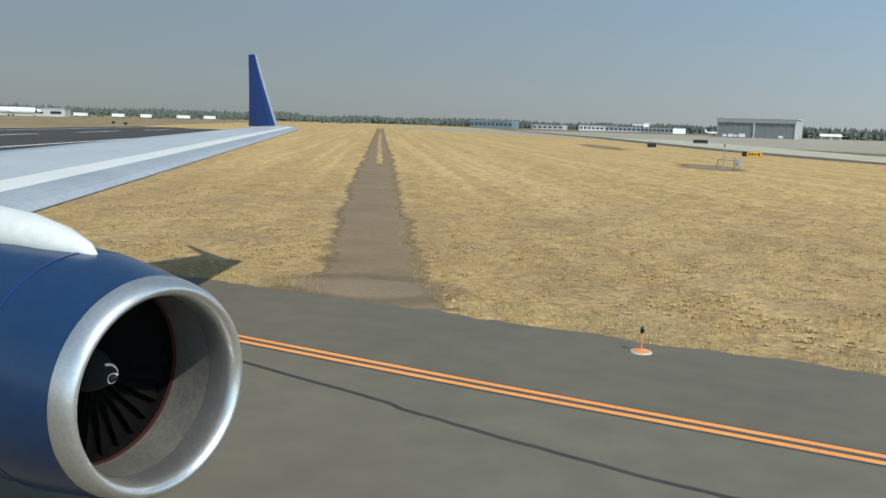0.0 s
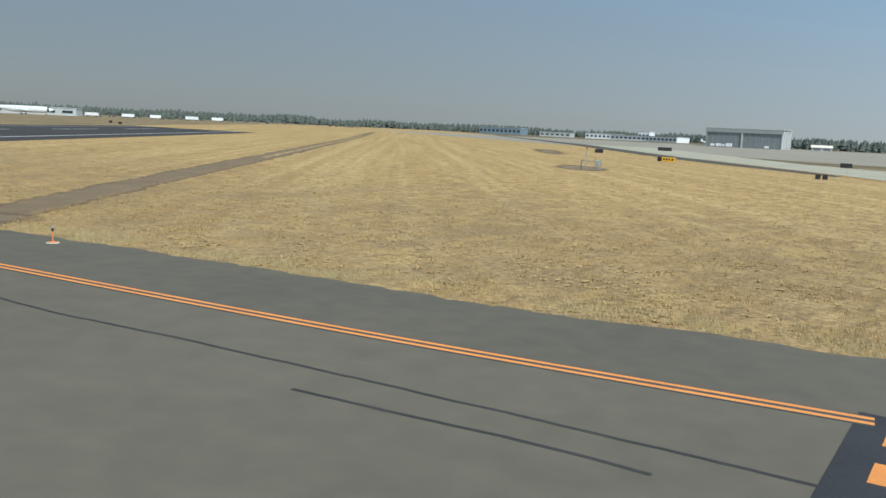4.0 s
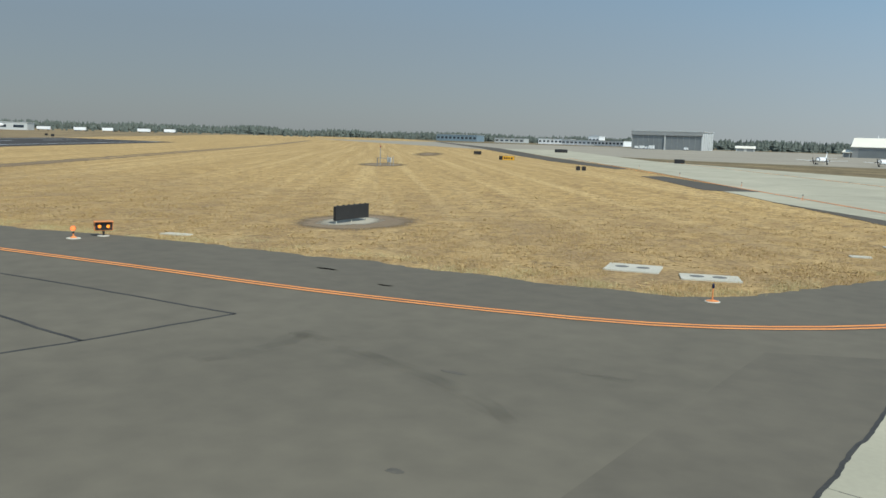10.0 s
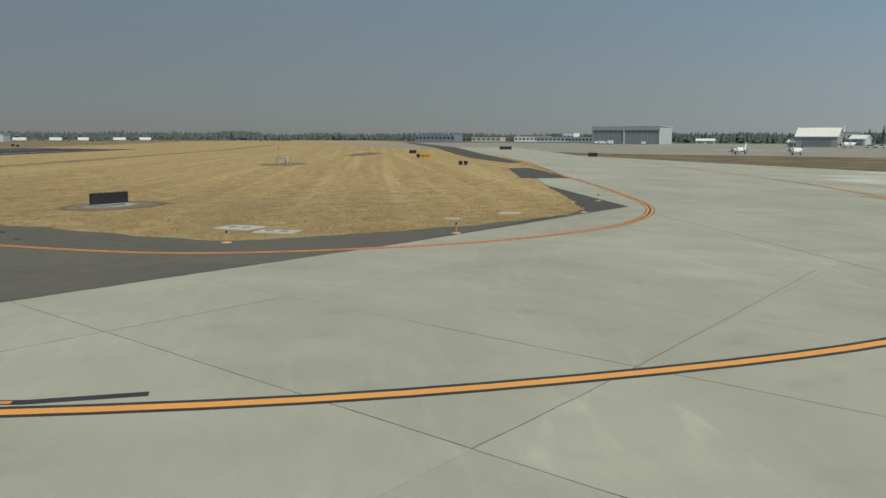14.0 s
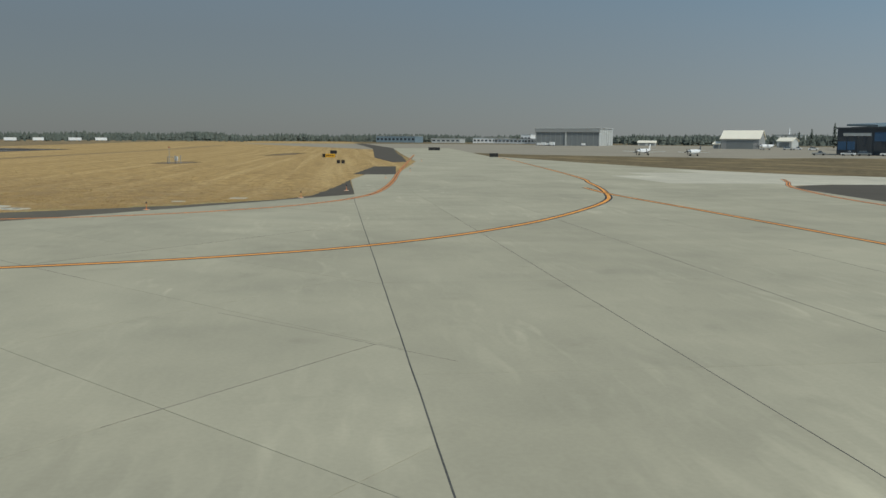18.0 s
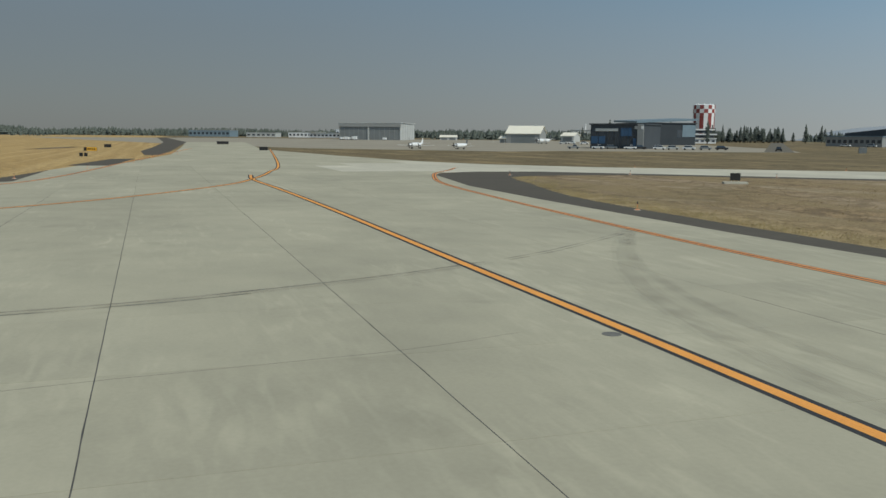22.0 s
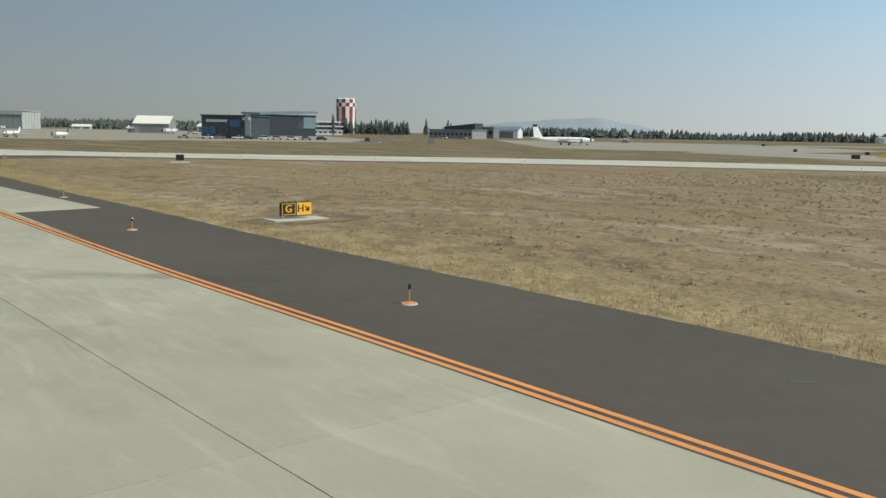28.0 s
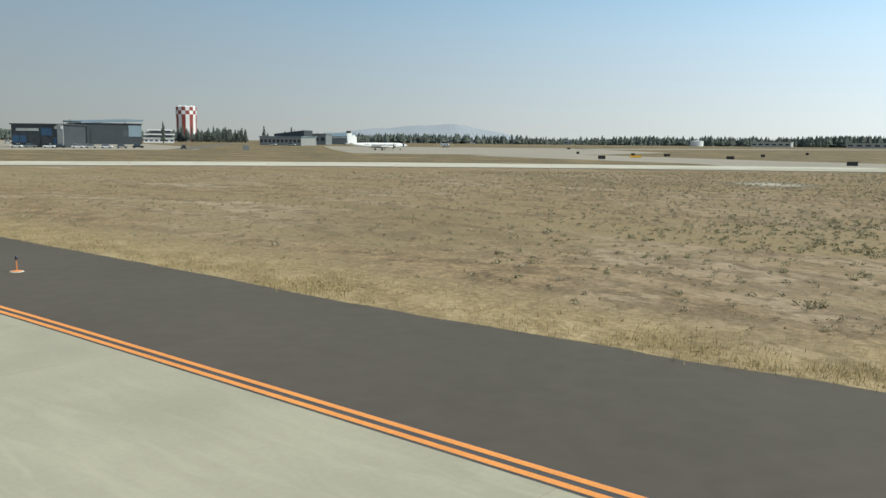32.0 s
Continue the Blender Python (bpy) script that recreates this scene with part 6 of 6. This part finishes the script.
keep = 0.35 * clumpy(x, y, 0.06, 4) + 0.35 * clumpy(x, y, 0.3, 9) + np.clip(0.012 * (x - 165), -0.15, 0.45) > rng.uniform(-0.35, 1.5, len(x))
keep &= 0.807 * x + 0.59 * y > 101.5
shrub_x, shrub_y, shrub_keep = x, y, keep
x, y = rng.uniform(95, 235, 70000), rng.uniform(-75, 72, 70000)
ok = inside(east_edge, x, y)
x, y = x[ok], y[ok]
ok = clumpy(x, y, 0.22, 16) > rng.uniform(-0.3, 0.8, len(x))
tussocks("field_tussocks", x[ok], y[ok], M_TUSSOCK2, "low grey-brown cushions of dry grass", 12, 0.05, 0.16, 22)
x, y, keep = shrub_x, shrub_y, shrub_keep
shrubs("low_shrubs", x[keep], y[keep], M_SHRUB, "low olive-brown shrubs dotted over the field", 34, 0.05, 0.20, 5)

x, y = rng.uniform(150, 215, 9000), rng.uniform(-62, -8, 9000)
a, b = (x - 183) * 0.91 + (y + 36) * 0.41, (y + 36) * 0.91 - (x - 183) * 0.41
keep = np.exp(-(a / 19) ** 2 - (b / 13) ** 2) * (0.6 + clumpy(x, y, 0.16, 31) + 0.5 * clumpy(x, y, 0.6, 14)) > rng.uniform(0.08, 1.6, len(x))
keep &= (0.807 * x + 0.59 * y > 103) & inside(east_edge, x, y)
shrubs("low_bushes", x[keep], y[keep], M_BUSH, "low grey-green bushes in a loose belt on the field", 48, 0.07, 0.24, 15)

# ---- rubber marks on the concrete ----


def worn(m, lo, hi, a, b, scale):
    """Lets the ground show through a thin layer, by noise."""
    n, l = m.node_tree.nodes, m.node_tree.links
    tc, t_, r = n.new("ShaderNodeTexCoord"), n.new("ShaderNodeTexNoise"), n.new("ShaderNodeMapRange")
    t_.inputs["Scale"].default_value, t_.inputs["Detail"].default_value = scale, 5
    r.inputs[1].default_value, r.inputs[2].default_value, r.inputs[3].default_value, r.inputs[4].default_value = lo, hi, a, b
    l.new(tc.outputs["Object"], t_.inputs["Vector"]), l.new(t_.outputs[0], r.inputs[0]), l.new(r.outputs[0], n["Principled BSDF"].inputs["Alpha"])
    return m


M_SKID = worn(mat("tyre_rubber_mark", (0.085, 0.08, 0.08), 0.85, (0.15, 0.14, 0.13), 0.35, 6, 0.22), 0.36, 0.66, 0.06, 0.46, 0.7)
M_SMEAR = worn(mat("rubber_dust", (0.14, 0.13, 0.115), 0.9), 0.3, 0.7, 0.015, 0.07, 0.7)
M_SCUFF = worn(mat("dark_scuff", (0.045, 0.042, 0.038), 0.9), 0.35, 0.7, 0.0, 0.10, 0.8)
for line, w in (([(21.79, -2.76), (22.92, -2.97), (24.61, -3.55), (26.09, -4.09), (27.57, -4.69), (28.94, -5.54)], 0.28), ([(28.22, -2.01), (28.96, -1.87), (29.61, -1.79)], 0.16), ([(21.9, -5.95), (22.23, -4.36), (22.07, -2.8)], 0.3)):
    mark = tagged(new("scuff_mark"), "faint dark scuff on worn asphalt", "scuff", "asphalt scuffs")
    for k in range(2):
        part("layer", ribbon(jitter(smooth_line(line, 0.5), 0.25, 0.8, 3 + k), -w * (1.0 - 0.4 * k), w * (1.1 - 0.5 * k), 0.0034 + 0.0006 * k, 0.0004), M_SCUFF, mark)
skid = smooth_line([(70, -19.2), (75.5, -16.9), (79.5, -14.9), (82.6, -12.7), (85.5, -10.2), (87.3, -8.4), (89.2, -6.15), (92.1, -1.9), (94.05, 1.6), (96.45, 7.05), (98.6, 15.2)], 0.5)
first = [p for p in skid if p[0] < 95]
second = [p for p in skid if p[0] > 95.2]
for line, o, w in ((first, 0.14, 0.11), ([p for p in first if p[0] < 90], -0.28, 0.12), (second, -0.2, 0.1), (second, 0.12, 0.1)):
    tagged(part("tyre_mark", ribbon(jitter(line, 0.04, 0.5, 2), o, o + w, 0.0066, 0.0004), M_SKID), "dark curved tyre mark on concrete", "tyre mark", "tyre marks")
for line, w in (([(98.6, 17.5), (99.3, 9), (100.3, 2.2), (101.8, -2.9), (103.9, -8), (106.5, -12), (109.9, -15.4), (112.4, -17.7), (116.8, -19.2), (123, -21.4), (130, -22.5)], 0.40),
                ([(98.8, 17.5), (99.6, 9), (100.8, 3), (103, -3), (106, -8.5), (110, -13)], 0.25),
                ([(99, -21.6), (107.7, -21.4), (113.2, -21.4), (118.5, -21.8), (122.9, -22.2), (128, -22)], 0.55),
                ([(108, -16.4), (111.5, -17.6), (114.3, -18.8), (117.5, -19.3)], 0.4), (first, 0.32)):
    mark = tagged(new("tyre_smear"), "broad faint rubber smear on concrete", "tyre mark", "tyre smears")
    for k in range(2):
        part("layer", ribbon(jitter(smooth_line(line, 0.8), 0.1, 0.6, k), -w * (1.25 - 0.5 * k), w * (1.2 - 0.45 * k), 0.0062 + 0.0008 * k, 0.0004), M_SMEAR, mark)

# ---- concrete slabs, cut by their joints ----


def cut(bm, co, no):
    bmesh.ops.bisect_plane(bm, geom=bm.verts[:] + bm.edges[:] + bm.faces[:], plane_co=(*co, 0), plane_no=(*no, 0))


def slab_pieces(points, cuts, z=0.005):
    bm = bmesh.new()
    bm.faces.new([bm.verts.new((x, y, 0)) for x, y in points])
    for co, no in cuts:
        cut(bm, co, no)
    out = []
    for f in bm.faces:
        c = f.calc_center_median()
        out.append((c, [(v.co.x, v.co.y) for v in f.verts]))
    bm.free()
    return out


def split_polygon(points, co, no):
    bm = bmesh.new()
    bm.faces.new([bm.verts.new((x, y, 0)) for x, y in points])
    cut(bm, co, no)
    out = [[], []]
    for f in bm.faces:
        c = f.calc_center_median()
        out[(c.x - co[0]) * no[0] + (c.y - co[1]) * no[1] > 0].append([(v.co.x, v.co.y) for v in f.verts])
    bm.free()
    return out


def joint(n0, s0, n1, s1):
    """A joint through two places of the slab field, as a point and a normal."""
    (ax, ay), (bx, by) = along(s0, n0), along(s1, n1)
    h = math.hypot(bx - ax, by - ay)
    return (ax, ay), ((ay - by) / h, (bx - ax) / h)


JOINTS = {53: (52.86, -1, 53.18, 52), 59: (58.95, 25, 59.45, 63), 65: (64.93, 20, 65.56, 67), 71: (71.55, 30, 71.83, 75), 84: (83.62, 75, 84.18, 106)}
west_part, east_part = split_polygon(CONC, *joint(*JOINTS[53]))
if sum(p[0] for q in west_part for p in q) / sum(len(q) for q in west_part) > sum(p[0] for q in east_part for p in q) / sum(len(q) for q in east_part):
    west_part, east_part = east_part, west_part
west_cuts = [((38.6 + 0.19 * 5.97 * k, -6.3 + 0.98 * 5.97 * k), (0.19, 0.982)) for k in range(-12, 14)] + [((40.05 + 11.73 * k, 0), (0.995, -0.1)) for k in range(-1, 8)] + [((69.1, -12.33), (0.996, -0.0886))]
east_cuts = [joint(*JOINTS[k]) for k in (59, 65, 71, 84)] + [(along(0, n_), N) for n_ in (47.0, 77.7, 90.0, 96.3, 102.5, 108.6)] + [(along(0, 114.7 + 6.1 * k), N) for k in range(25)] + [(along(s_, 0), D) for s_ in (4, 15.2, 26.4, 37.6, 48.9, 60.1, 65.7, 71.3, 82.1, 88.0, 97.8, 107.6, 118.6, 129.8, 141, 152.2, 163.4, 174.6, 185.8, 197, 208)] + [(along(4 - 11.2 * k, 0), D) for k in range(1, 14)] + [(along(-240, 0), D), (along(270, 0), D)]
seen_slabs = []
for polys, cuts in ((west_part, west_cuts), (east_part, east_cuts)):
    for poly in polys:
        seen_slabs += slab_pieces(poly, cuts)


def inset(pts, gap):
    """The outline drawn in by half a joint's width."""
    area = sum(ax * by - bx * ay for (ax, ay), (bx, by) in zip(pts, pts[1:] + pts[:1]))
    if area < 0:
        pts = pts[::-1]
    clean = [p for p, q in zip(pts, pts[1:] + pts[:1]) if math.hypot(p[0] - q[0], p[1] - q[1]) > 0.05]
    out = []
    for i, (x, y) in enumerate(clean):
        (ax, ay), (bx, by) = clean[i - 1], clean[(i + 1) % len(clean)]
        h1_, h2_ = math.hypot(x - ax, y - ay), math.hypot(bx - x, by - y)
        n1, n2 = (-(y - ay) / h1_, (x - ax) / h1_), (-(by - y) / h2_, (bx - x) / h2_)
        k = max(0.3, 1 + n1[0] * n2[0] + n1[1] * n2[1])
        out.append((x + gap * (n1[0] + n2[0]) / k, y + gap * (n1[1] + n2[1]) / k))
    return out


rest, newer = bmesh.new(), bmesh.new()
seen_slabs.sort(key=lambda q: (q[0].x - 85) ** 2 + (q[0].y + 5) ** 2)
for k, (c, pts) in enumerate(seen_slabs):
    if len(pts) < 3 or abs(sum(ax * by - bx * ay for (ax, ay), (bx, by) in zip(pts, pts[1:] + pts[:1]))) < 0.3:
        continue
    bm = slab(inset(pts, 0.007), 0.004, -0.2)
    if k < 290 and c.y < 82:
        part("slab", bm, M_CONCRETE, concrete)
    else:
        drape(bm)
        me = bpy.data.meshes.new("tmp")
        bm.to_mesh(me)
        bm.free()
        (newer if c.y > 82 and c.x > 45 else rest).from_mesh(me)
        bpy.data.meshes.remove(me)
tagged(part("far_slabs", rest, M_CONCRETE, concrete), kind="stuff")
tagged(part("newer_slabs", newer, M_NEWCONC, concrete, "whiter, newer concrete slabs"), kind="stuff")
for k, s0, s1, w in ((53, -5, 70, 0.016), (59, 12, 75, 0.010), (65, 16, 84, 0.011), (71, 30, 92, 0.009), (84, 62, 125, 0.008)):
    n0, sa, n1, sb = JOINTS[k]
    line = jitter([along(s, n0 + (n1 - n0) * (s - sa) / (sb - sa)) for s in np.arange(s0, s1, 1.0)], 0.02, 1.0, 3)
    part("joint_seal", ribbon(line, -w, w, 0.0062, 0.003), M_SEAL, concrete)
for line, w in (([(33.9, -5.39), (45, -7.54), (57, -9.86)], 0.008), ([(40, -0.4), (39.4, -6.4), (38.9, -11)], 0.006), ([(50.9, -8.65), (51.5, -2.8), (52.8, 14)], 0.008), ([(45, -1.47), (51, -2.63), (56.2, -3.64)], 0.009), ([(69.0, -13.4), (69.1, -12.3), (69.4, -8.8), (69.63, -6.35)], 0.004), ([(63.9, -5.5), (67.5, -6.0), (69.63, -6.35), (72, -6.7)], 0.004), ([along(66.3, 63.5), along(66, 65.5), along(65.4, 71.6), along(64.5, 75)], 0.004)):
    part("joint_seal", ribbon(jitter(smooth_line(line, 0.8), 0.03, 0.9, 6), -w, w, 0.0062, 0.003), M_SEAL, concrete)
